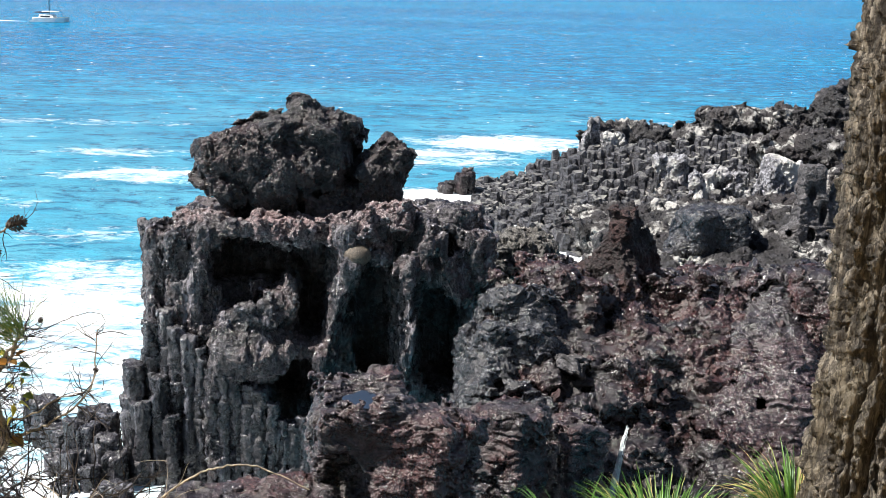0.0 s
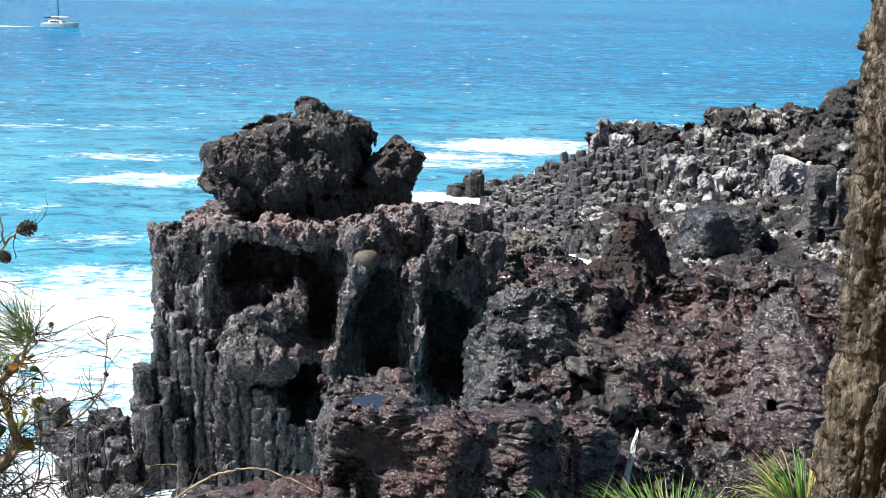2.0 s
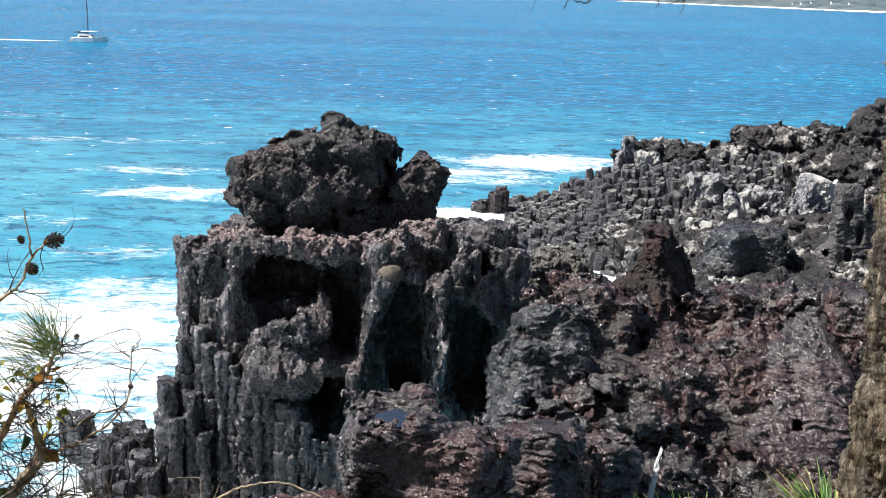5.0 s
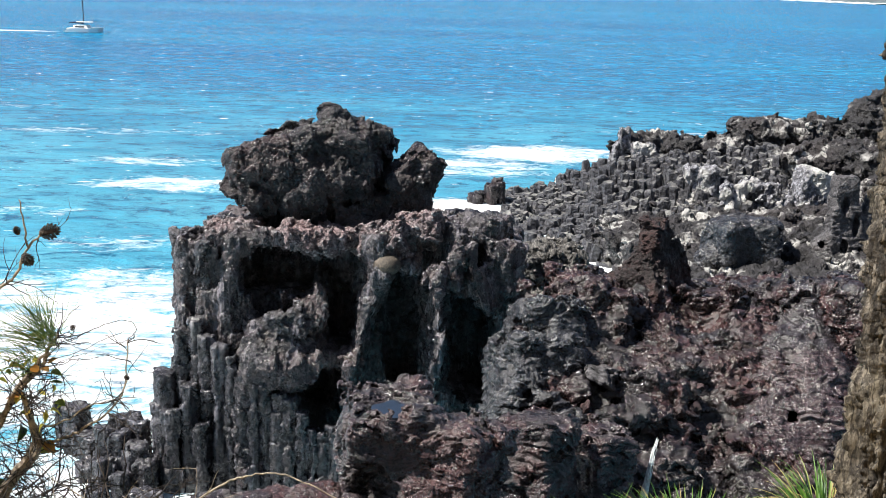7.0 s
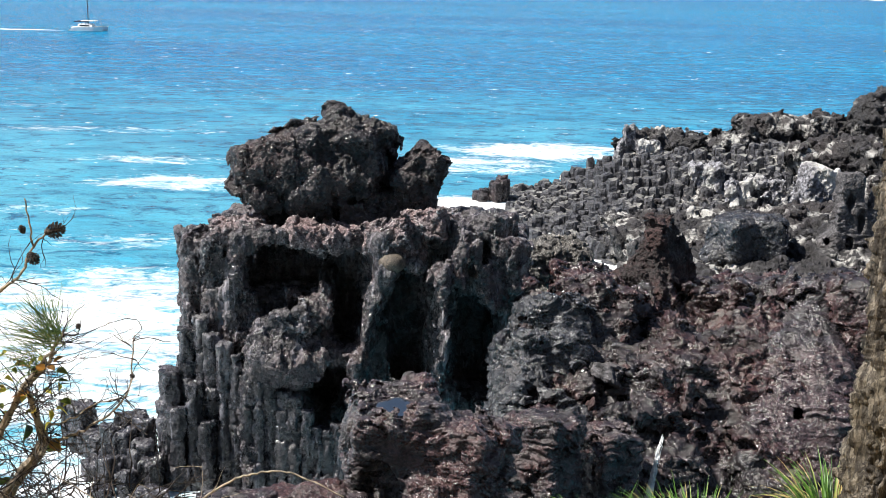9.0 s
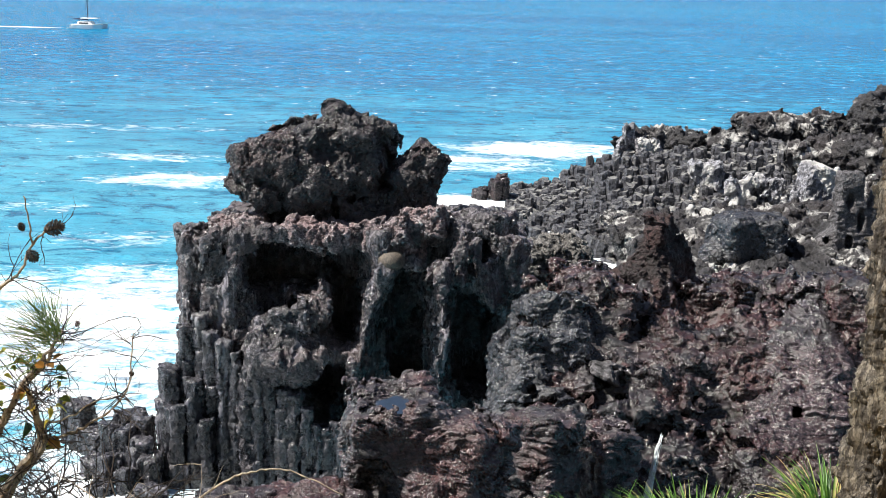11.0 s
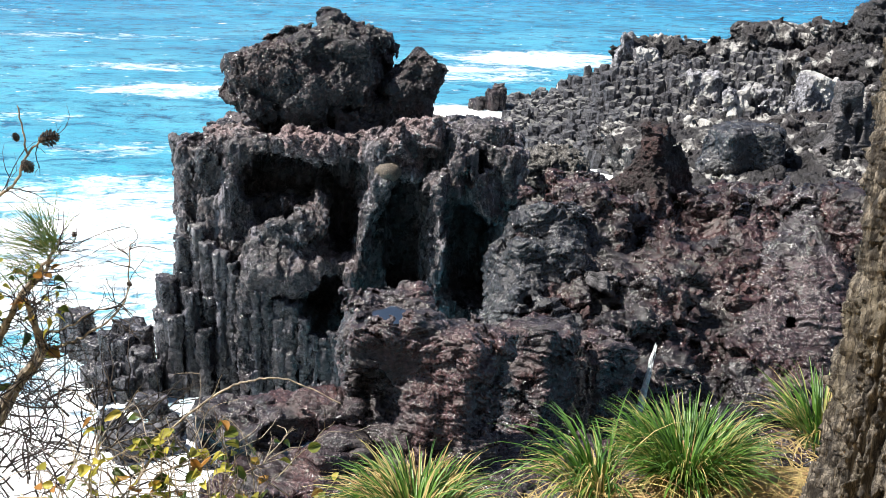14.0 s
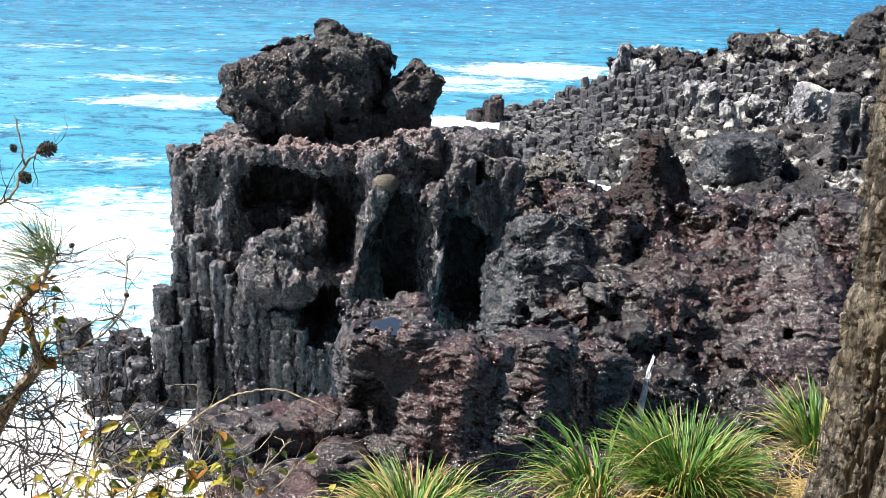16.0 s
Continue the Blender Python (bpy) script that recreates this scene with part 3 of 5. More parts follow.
LOW = [(-13.2, 44.5, 0.5, 2.5), (-13.9, 45.1, 0.55, 2.4), (-13.0, 43.5, 0.5, 1.9), (-13.8, 43.9, 0.5, 2.1), (-14.6, 44.6, 0.5, 2.0), (-14.4, 43.5, 0.5, 1.2), (-13.4, 42.6, 0.5, 0.9), (-12.5, 42.9, 0.5, 1.4),
       (-15.3, 45.2, 0.5, 1.3), (-15.2, 44.0, 0.5, 0.7), (-12.7, 41.9, 0.5, 0.4), (-16.5, 46.7, 0.55, 2.1), (-17.1, 47.4, 0.5, 1.9), (-14.4, 42.5, 0.5, 0.35), (-15.9, 46.2, 0.5, 1.2)]
for i in range(7):
    for k in range(5):
        x, y = -14.2 + i * 1.05 + (k % 2) * 0.5 + rng.uniform(-0.15, 0.15), 37.6 + k * 0.98 + rng.uniform(-0.15, 0.15)
        if rng.random() < 0.8 and x > -13.6 + 0.5 * abs(y - 40):
            LOW.append((x, y, rng.uniform(0.45, 0.56), rng.uniform(0.2, 1.3)))
reef = tagged(empty("column_reef", -14, 43.5, -1), "broken dark basalt columns standing in the surf below the cliff", "rock")
for x, y, r, top in LOW:
    part("basalt_column", column("basalt_column", rng, x, y, r, top), M_COLUMN, reef)

# ---- the ropy slope, its spire and the rocks in front ----


def slope_field(p):
    x, y, z = p
    d = (z - (6.0 + 0.47 * (y - 34))) * 0.9
    d = join(0.3, d, block(p, (5.0, 41.2, 8.6), (0.95, 1.0, 0.95), -20, 0.2, 0, 8), block(p, (9.9, 42.0, 8.7), (0.8, 0.8, 0.6), 30, 0.15), ell(p, (12.0, 43.0, 9.4), (1.0, 0.9, 0.55)), ell(p, (14.2, 40.5, 8.9), (2.0, 2.6, 1.5)), ell(p, (13.8, 43.0, 9.8), (1.1, 1.0, 0.6)))
    d = join(0.25, d, ell(p, (4.3, 34.8, 6.2), (0.95, 0.9, 0.75)), ell(p, (5.6, 35.4, 6.6), (1.0, 0.9, 0.7)), block(p, (6.6, 36.6, 7.1), (1.0, 0.7, 0.55), 24, 0.15, -12, 10), ell(p, (6.3, 33.6, 5.2), (1.3, 1.0, 0.9)), ell(p, (5.0, 48.0, 4.6), (4.0, 4.5, 3.6)))
    d = cut(d, block(p, (6.3, 40.2, 8.9), (0.55, 1.3, 1.0), -18, 0.2), 0.2)
    d = cut(d, ell(p, (8.4, 41.4, 9.1), (2.0, 2.2, 1.9)), 0.25)
    d = cut(d, ell(p, (2.5, 43.0, 8.8), (1.35, 2.4, 2.0)), 0.2)
    d = cut(d, rod(p, (8.4, 42.2, 9.4), (7.6, 38.0, 9.2), 1.6, 1.25), 0.25)
    d = cut(d, ell(p, (5.0, 36.0, 7.4), (0.7, 0.8, 0.6)), 0.15)
    d = cut(d, rod(p, (7.9, 37.5, 8.1), (7.4, 33.5, 5.6), 0.6, 0.6), 0.3)
    d = cut(d, rod(p, (9.9, 34.0, 7.2), (10.6, 37.2, 6.5), 0.5, 0.4), 0.1)
    d = np.maximum(d, (z - 9.4 + 0.2 * np.clip(x - 5, 0, 3) - 0.2 * np.clip(x - 9, 0, 3) + 0.22 * (y - 42.0)) * 0.85)
    d = np.maximum(d, (z - 6.2 - 1.4 * (y - 33.6)) * 0.6)
    return -join(0.4, -d, -((1.3 + 0.22 * (y - 36) + 0.25 * (7.5 - z)) - x) * 0.9)


def knob_field(p):
    d = join(0.25, block(p, (2.1, 37.7, 6.3), (1.25, 1.5, 2.1), 18, 0.3, -22, 10), block(p, (2.7, 39.6, 7.9), (1.15, 1.4, 1.2), 12, 0.3, -18, 4), ell(p, (3.0, 36.0, 5.8), (1.1, 1.2, 1.1)), ell(p, (1.4, 36.4, 5.8), (0.8, 0.9, 1.5)), ell(p, (3.2, 38.2, 7.4), (0.8, 0.9, 0.7)))
    return cut(d, ell(p, (1.9, 36.0, 7.0), (0.4, 0.6, 0.5)), 0.2)


def tongue_field(p):
    d = join(0.5, rod(p, (11.9, 41.2, 8.2), (11.4, 36.2, 5.9), 1.35, 1.5), rod(p, (10.3, 39.4, 7.3), (9.6, 35.6, 5.4), 1.25, 1.4), ell(p, (12.3, 41.4, 8.9), (1.2, 1.1, 0.7)), rod(p, (13.6, 40.0, 7.6), (13.6, 35.5, 5.4), 1.2, 1.3))
    d = cut(d, block(p, (10.9, 34.6, 7.9), (0.7, 0.5, 0.12), 6, 0.08), 0.12)
    return cut(d, rod(p, (10.0, 34.4, 7.15), (10.6, 37.0, 6.5), 0.27, 0.24), 0.08)


slope = tagged(empty("lava_slope", 7, 37, 1), "grey and rust-red ropy lava slope with a small vent hole", "rock slope")
bed = net("scoria_bed", slope_field, (-0.5, 31, 0.5), (17.5, 52, 12), 0.115, ((0.35, 0.35, "soft", 1.0), (0.7, 0.28, "cell", 1.2), (1.4, 0.2, "cell", 1.3)), crag(0.085, 2.3, 1.6), 31.0, 1)
part("scoria_bed", bed, M_SLOPE, slope, "rust-red clinkery lava bed")
me = net("grey_knob", knob_field, (-0.4, 33.5, 2.5), (5.2, 42.2, 10.6), 0.08, ((0.5, 0.25, "soft", 1.0), (0.8, 0.22, "cell", 1.0), (1.7, 0.1, "cell", 1.3)), ropes(0.085, 2.6), 35.0, 1)
part("grey_knob", me, M_KNOB, slope, "wet grey lava knob")
me = net("ropy_tongue", tongue_field, (7.2, 32.6, 2.5), (15.6, 43.6, 11), 0.08, ((0.5, 0.25, "soft", 1.0), (0.9, 0.14, "cell", 1.2)), ropes(0.1, 2.6), 38.0, 1)
part("ropy_tongue", me, M_TONGUE, slope, "purplish-grey ropy lava tongue with a vent hole")
me = net("smooth_lump", lambda p: block(p, (4.3, 36.9, 7.5), (0.6, 0.5, 0.32), -20, 0.15, -30, 12), (3.2, 35.6, 6.6), (5.4, 38.0, 8.6), 0.05, ((0.9, 0.2, "soft", 1), (1.4, 0.14, "cell", 1)), ropes(0.03, 4.0), 39.0, 1)
part("smooth_lump", me, M_MELT, slope, "pale grey smooth lava lump")


def clinker(rng, r):
    """A small jagged scoria block."""
    bm = bmesh.new()
    bmesh.ops.create_icosphere(bm, subdivisions=2, radius=r * 0.9)
    o = Vector((rng.uniform(0, 50), rng.uniform(0, 50), rng.uniform(0, 50)))
    k = [rng.uniform(0.65, 1.25) for _ in range(3)]
    for v in bm.verts:
        n = noise.noise(v.co / r * 1.3 + o) * 0.75 + noise.noise(v.co / r * 3.1 + o) * 0.55
        v.co = Vector((v.co.x * k[0], v.co.y * k[1], v.co.z * k[2])) * (1 + n)
    return bm


rng = random.Random(33)
shapes = []
for _ in range(10):
    me = bpy.data.meshes.new("scoria_block")
    b = clinker(rng, 1.0)
    b.to_mesh(me)
    b.free()
    me.materials.append(M_RED)
    shapes.append(me)
co = np.zeros(len(bed.vertices) * 3, np.float32)
bed.vertices.foreach_get("co", co)
co = co.reshape(-1, 3)
up = np.zeros(len(co) * 3, np.float32)
bed.vertices.foreach_get("normal", up)
ok = np.flatnonzero((up.reshape(-1, 3)[:, 2] > 0.35) & (co[:, 0] > 3.2) & (co[:, 0] < 16) & (co[:, 1] > 34.5) & (co[:, 1] < 42.2))
for i in rng.sample(list(ok), 260):
    x, y, z = (float(q) for q in co[i])
    r = rng.uniform(0.05, 0.15) * (1.7 if rng.random() < 0.12 else 1)
    ob = new("scoria_block", rng.choice(shapes))
    ob.parent = slope
    ob.matrix_parent_inverse = slope.matrix_basis.inverted()
    ob.matrix_basis = pose(x, y, z + r * 0.15, rng.uniform(0, 360), rng.uniform(0, 360), rng.uniform(0, 360)) @ Matrix.Diagonal((r, r, r, 1))


def spire_field(p):
    d = wedge(p, (7.6, 44.3, 6.0), 1.3, 2.6, 11.25, 0.22, -42, -0.7)
    d = join(0.12, d, block(p, (6.1, 43.7, 8.7), (0.4, 0.5, 0.8), -30, 0.1, 0, 10), block(p, (6.75, 43.8, 10.7), (0.4, 0.45, 0.35), -30, 0.1, 0, -14), ell(p, (6.5, 47.0, 6.0), (2.2, 2.0, 2.6)))
    return join(0.12, d, block(p, (9.5, 43.6, 7.2), (0.5, 0.6, 0.7), -40, 0.12), block(p, (5.6, 43.4, 7.8), (0.45, 0.5, 0.7), -25, 0.12))


me = net("lava_spire", spire_field, (4.2, 40.4, 4.6), (11.4, 49.4, 12.0), 0.08, ((0.7, 0.14, "soft", 1), (1.1, 0.14, "cell", 1), (2.2, 0.08, "cell", 1)), crag(0.06, 2.8), 41.0, 1)
thing("lava_spire", me, M_RED, "rust-brown lava spire standing on the slope's crest", "rock spire")


def pool_field(p):
    d = block(p, (-1.9, 27.6, 7.9), (1.15, 1.35, 1.98), 8, 0.25)
    d = join(0.25, d, block(p, (-0.3, 27.2, 7.6), (0.85, 1.3, 1.8), -26, 0.2, -14, 6), block(p, (-1.0, 26.5, 7.0), (0.6, 0.8, 1.3), -34, 0.2, -18), ell(p, (0.1, 26.4, 6.7), (0.75, 0.8, 0.75)), ell(p, (-2.85, 27.5, 8.8), (0.45, 0.7, 0.7)))
    d = cut(d, ell(p, (-2.4, 26.2, 7.9), (0.75, 1.1, 0.8)), 0.15)
    return cut(d, ell(p, (-1.95, 27.35, 9.89), (0.62, 0.8, 0.32)), 0.12)


me = net("tide_pool_rock", pool_field, (-4.2, 24.4, 5.4), (2.0, 30, 10.9), 0.06, ((0.7, 0.18, "soft", 1.3), (1.2, 0.14, "cell", 1.4), (2.4, 0.06, "cell", 1.8)), ropes(0.075, 3.6), 51.0, 1)
thing("tide_pool_rock", me, M_POOL, "wet red-brown folded lava block with a rain pool on top", "rock")


def stump_field(p):
    d = block(p, (1.9, 30.9, 6.2), (0.84, 0.9, 1.95), -34, 0.15, -8)
    d = join(0.25, d, ell(p, (1.4, 30.7, 6.6), (0.6, 0.7, 1.1)), block(p, (2.62, 30.7, 7.75), (0.36, 0.5, 0.42), -25, 0.12))
    return join(0.2, d, block(p, (3.95, 32.2, 6.0), (0.7, 0.8, 1.5), 25, 0.2))


me = net("lava_stump", stump_field, (-0.1, 28.6, 3.6), (5.4, 33.8, 9.0), 0.06, ((0.7, 0.16, "soft", 1), (1.2, 0.14, "cell", 1.3), (2.4, 0.06, "cell", 1.4)), ropes(0.05, 4.2), 61.0, 1)
thing("lava_stump", me, M_POOL, "pinkish-brown wet lava block with a sheer shaded side", "rock")


def shelf_field(p):
    x, y, z = p
    d = z - (6.85 - 0.09 * (x + 4) + 0.12 * (y - 25))
    d = np.maximum(d, (y - 27.6 - 0.3 * (6.8 - z)) * 0.8)
    d = np.maximum(d, (-5.6 + 0.25 * (y - 24) - x) * 0.7)
    return join(0.3, d, ell(p, (-2.9, 25.6, 7.1), (0.7, 0.6, 0.4)))


shelf = tagged(empty("lava_shelf", 0, 26, 6), "low wet lava shelf with broken slabs and rain puddles", "rock shelf")
me = net("shelf_bed", shelf_field, (-11, 12, 2), (8, 30.5, 9), 0.12, ((0.5, 0.25, "soft", 1), (1.0, 0.2, "cell", 1.4)), ropes(0.08, 3.4), 71.0, 1, 0.1)
part("shelf_bed", me, M_POOL, shelf)
for c, half, turn, tip in (((-3.9, 26.7, 7.0), (1.3, 0.6, 0.75), 24, 8), ((-5.0, 26.0, 6.8), (0.8, 0.6, 0.5), -10, 0), ((-5.4, 26.7, 6.9), (1.2, 0.6, 0.65), 8, 0), ((-3.0, 25.2, 6.9), (0.7, 0.5, 0.35), 30, 0)):
    me = net("broken_slab", lambda p: block(p, c, half, turn, 0.15, tip), [c[i] - half[0] - 0.5 for i in range(3)], [c[i] + half[0] + 0.5 for i in range(3)], 0.07, ((0.8, 0.12, "soft", 1), (1.4, 0.14, "cell", 1.3)), ropes(0.04, 4.2), 73.0, 1, 0.1)
    part("broken_slab", me, M_POOL, shelf, "wet cracked lava slab")

me = net("lichened_rock", lambda p: join(0.4, ell(p, (4.0, 58, 3.0), (2.3, 2.0, 4.6)), block(p, (3.6, 58, 6.5), (1.3, 1.2, 1.0), 10, 0.4), ell(p, (5.2, 57.8, 6.2), (0.7, 0.9, 0.9))), (0.8, 55, -1), (7.2, 61, 8.6), 0.1,
         ((0.5, 0.3, "soft", 1), (1.0, 0.2, "cell", 1), (1.4, 0.25, "ridge", 1)), crag(0.12, 2.0), 81.0, 1, 0.44)
thing("lichened_rock", me, M_LICHEN, "pale lichened lava rock in the inlet behind the cliff", "rock")

# ---- the far headland ----


def rise(x, y):
    """The height of the column field."""
    cap = np.interp(x, (1.5, 5.5, 8, 11, 13, 16, 24, 36), (0.2, 0.5, 1.0, 2.5, 3.5, 4.3, 4.7, 7.0))
    return np.minimum(np.clip(0.2 + 0.2 * (y - 84), -1.5, 9), cap)


rng = random.Random(9)
spots = []
for i in range(-1, 32):
    for k in range(0, 50):
        x, y = 0.5 + i * 0.86 + (k % 2) * 0.43 + rng.uniform(-0.16, 0.16), 80.5 + k * 0.76 + rng.uniform(-0.16, 0.16)
        if x < 2.6 + max(0, 92 - y) * 0.85 or y > 114 or (x > 19 and y < 86):
            continue
        h = float(rise(np.float64(x), np.float64(y))) + min(1.0, x / 10) * (1.0 * float(vnoise(np.float64(x * 0.35), np.float64(y * 0.35), np.float64(0.5))) + rng.uniform(-0.7, 0.7))
        h = round(h / 0.45) * 0.45 + rng.uniform(-0.08, 0.08)
        spots.append((x, y, max(0.15, h)))


def stub(rng, r, h):
    """A short six-sided column with a chipped rim, its top at z = h."""
    n = rng.choice((5, 6, 6))
    ang = [2 * math.pi * (i + rng.uniform(-0.2, 0.2)) / n for i in range(n)]
    vs = []
    for z, k in ((-2.5, 1.0), (h - 0.16, 1.0), (h, 0.8)):
        vs += [(r * k * math.cos(a) * rng.uniform(0.94, 1.06), r * k * math.sin(a) * rng.uniform(0.94, 1.06), z + (rng.uniform(-0.2, 0.14) if z > -2 else 0)) for a in ang]
    vs.append((0, 0, h + rng.uniform(-0.1, 0.02)))
    fs = []
    for q in (0, 1):
        fs += [(q * n + i, q * n + (i + 1) % n, (q + 1) * n + (i + 1) % n, (q + 1) * n + i) for i in range(n)]
    fs += [(2 * n + i, 2 * n + (i + 1) % n, 3 * n) for i in range(n)]
    return vs, fs


headland = tagged(empty("headland", 12, 100, 0), "far headland of grey stepped basalt columns", "headland", kind="structure")
stubs = []
for _ in range(14):
    me = bpy.data.meshes.new("basalt_column")
    vs, fs = stub(rng, rng.uniform(0.42, 0.54), 0)
    me.from_pydata(vs, [], fs)
    me.materials.append(M_FIELD)
    stubs.append(me)
spots.sort(key=lambda s: s[1] - 0.6 * s[0])
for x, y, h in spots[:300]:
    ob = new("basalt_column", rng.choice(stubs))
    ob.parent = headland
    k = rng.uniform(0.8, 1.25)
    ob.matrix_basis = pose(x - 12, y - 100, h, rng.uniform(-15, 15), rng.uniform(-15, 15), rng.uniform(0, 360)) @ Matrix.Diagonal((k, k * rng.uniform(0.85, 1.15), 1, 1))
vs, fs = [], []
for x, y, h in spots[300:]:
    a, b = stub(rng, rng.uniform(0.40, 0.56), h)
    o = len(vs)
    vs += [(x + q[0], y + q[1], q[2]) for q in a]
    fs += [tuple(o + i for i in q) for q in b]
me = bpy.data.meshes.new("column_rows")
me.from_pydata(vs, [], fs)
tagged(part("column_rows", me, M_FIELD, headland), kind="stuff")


def land_field(p):
    x, y, z = p
    base = rise(x, y) - 0.75 + 0.6 * np.clip((x - 12) / 6, 0, 1)
    d = (z - base) * 0.8
    low = 2.2 + 0.04 * (y - 60) + 0.10 * np.clip(x - 14, 0, 20)
    d = np.where(y < 90, np.maximum(np.minimum(d, z - low), (10.0 + (85 - y) * 0.02 - x) * 0.6), d)
    d = np.maximum(d, (4.4 + np.clip(92 - y, 0, 40) * 0.5 - x) * 0.8)
    ridge = join(0.8, block(p, (20.5, 115.5, 3), (6.6, 2.0, 3.3), 0, 0.8), block(p, (31, 115, 4), (6.0, 3, 4.0), 4, 0.9), ell(p, (28.8, 114, 7.4), (1.1, 1.5, 1.2)), ell(p, (38, 112, 8.3), (3.4, 4, 3.0)), ell(p, (14.8, 114.5, 5.9), (0.9, 1.0, 1.0)))
    ridge = join(0.8, ridge, block(p, (36, 104, 3), (5.0, 6, 4.2), 20, 1.0), block(p, (29.5, 106, 2.6), (1.6, 3.0, 3.6), 10, 0.5), ell(p, (24, 113, 5.4), (2.4, 2, 1.2)), ell(p, (34, 94, 3.5), (4, 4, 4)))
    ridge = cut(ridge, block(p, (33.0, 97, 2.2), (1.6, 3, 2.2), 12, 0.5))
    return join(0.6, d, ridge)


me = net("headland_crust", land_field, (0, 55, -1), (46, 121, 13), 0.26, ((0.16, 0.5, "soft", 1), (0.4, 0.5, "cell", 1), (0.5, 0.6, "ridge", 1)), crag(0.28, 0.9), 91.0, 1, 0.75)
part("lava_crust", me, M_CRUST, headland, "rough dark lava crust streaked white")


def white_field(p):
    d = join(0.3, block(p, (22.4, 95.2, 3.2), (2.5, 0.9, 2.0), 6, 0.3, -8), block(p, (19.0, 99.8, 4.2), (1.3, 0.9, 1.3), -10, 0.3), block(p, (26.5, 92.5, 3.6), (1.3, 0.9, 2.9), 14, 0.3, -10, 6))
    d = cut(d, join(0.2, block(p, (22.9, 94.4, 3.0), (0.7, 0.9, 1.0), 6, 0.25), block(p, (24.2, 94.2, 3.3), (0.35, 0.8, 0.7), 0, 0.2)), 0.2)
    return join(0.2, d, wedge(p, (13.9, 113.2, 2.4), 1.3, 0.8, 7.0, 0.22, 15, 0.2), block(p, (16.0, 112.4, 4.9), (1.0, 0.7, 0.8), 10, 0.3))


def melt_field(p):
    d = join(0.4, wedge(p, (24.4, 77.0, 1.0), 1.4, 1.0, 8.6, 0.5, 8, -0.3), ell(p, (23.0, 76.6, 3.4), (1.0, 0.9, 1.4)), rod(p, (25.6, 77, 3.0), (25.9, 77.2, 7.0), 0.7, 0.4))
    for x, z, a, b in ((24.2, 4.0, 0.34, 0.55), (24.9, 5.4, 0.3, 0.9), (23.4, 3.2, 0.3, 0.4), (25.2, 3.3, 0.35, 0.6), (24.1, 6.6, 0.25, 0.7), (22.7, 4.1, 0.25, 0.3)):
        d = cut(d, ell(p, (x, 76.2, z), (a, 0.9, b)), 0.12)
    return d


me = net("white_crust", white_field, (12, 90.5, 0), (29, 115, 8.5), 0.16, ((0.4, 0.3, "soft", 1), (0.9, 0.3, "cell", 0.6), (0.8, 0.3, "ridge", 0.6)), crag(0.14, 1.3, 0.6), 93.0, 1, 0.5)
part("white_crust", me, M_GUANO, headland, "guano-whitened lava faces")
me = net("hollow_lava", melt_field, (21, 75, 0.6), (27.5, 79.4, 9.4), 0.1, ((0.5, 0.25, "soft", 0.6), (1.0, 0.15, "ridge", 0.5)), ropes(0.06, 1.4), 95.0, 1, 0.4)
part("hollow_lava", me, M_MELT, headland, "pale grey melted-looking lava with hollows")

me = net("grey_boulder", lambda p: join(0.4, block(p, (17.0, 76, 3.9), (1.7, 1.6, 1.9), 25, 0.5), block(p, (18.9, 75.6, 4.4), (0.9, 1.2, 1.5), -10, 0.4), ell(p, (15.6, 75.5, 3.2), (1.1, 1.1, 1.0))), (13.6, 72.8, 1.4), (21, 79, 7), 0.11,
         ((0.4, 0.3, "soft", 1), (0.6, 0.2, "cell", 1)), crag(0.08, 1.4), 101.0, 1, 0.6)
thing("grey_boulder", me, M_KNOB, "smooth grey basalt boulder on the headland's shore", "boulder")

stack = tagged(empty("sea_stack", 1.2, 107.3, -1), "small dark stack of broken columns standing in white surf", "sea stack")
rng = random.Random(15)
for x, y, r, top in [(-0.1, 107.4, 0.47, 0.8), (0.62, 107.7, 0.47, 1.1), (1.36, 107.4, 0.52, 1.85), (2.1, 107.6, 0.52, 2.25), (1.68, 106.7, 0.52, 1.75), (0.3, 106.8, 0.47, 0.7), (2.4, 106.9, 0.47, 2.05)]:
    part("basalt_column", column("basalt_column", rng, x, y, r, top, -1.0, 0.12), M_BASALT, stack)

# ---- the near ground ----
straw = Nodes("dry needle litter")
sc = straw.mix(straw.ramp(straw.noise(14, 6, 0.7, straw.stretch(1, 1.6, 1), 1.5), 0.35, 0.65), (0.38, 0.23, 0.1), (0.78, 0.57, 0.27))
sc = straw.mix(straw.ramp(straw.noise(2.5, 4), 0.55, 0.68, 0, 0.5), sc, (0.12, 0.07, 0.035))
straw.set(Base_Color=sc, Roughness=0.9, Normal=straw.bump(straw.noise(30, 6, 0.75, straw.stretch(1, 2, 1), 2.0), 0.9, 0.02))


def ground_field(p):
    x, y, z = p
    edge = 2.8 + 0.5 * np.clip((x + 0.1) / 0.9, 0, 1) + 0.05 * np.sin(x * 5)
    return np.maximum((z - 18.38 - 0.03 * np.clip(x, -2, 2)) * 0.9, (y - edge - 0.22 * (18.4 - z)) * 0.9)


me = net("ground", ground_field, (-9, -9, 3), (9, 9, 19.6), 0.16, ((0.7, 0.08, "soft", 1), (2.0, 0.04, "soft", 1)), None, 7.0)
thing("ground", me, straw.mat, "cliff-top ground covered with dry straw-coloured needles", "ground", kind="structure")

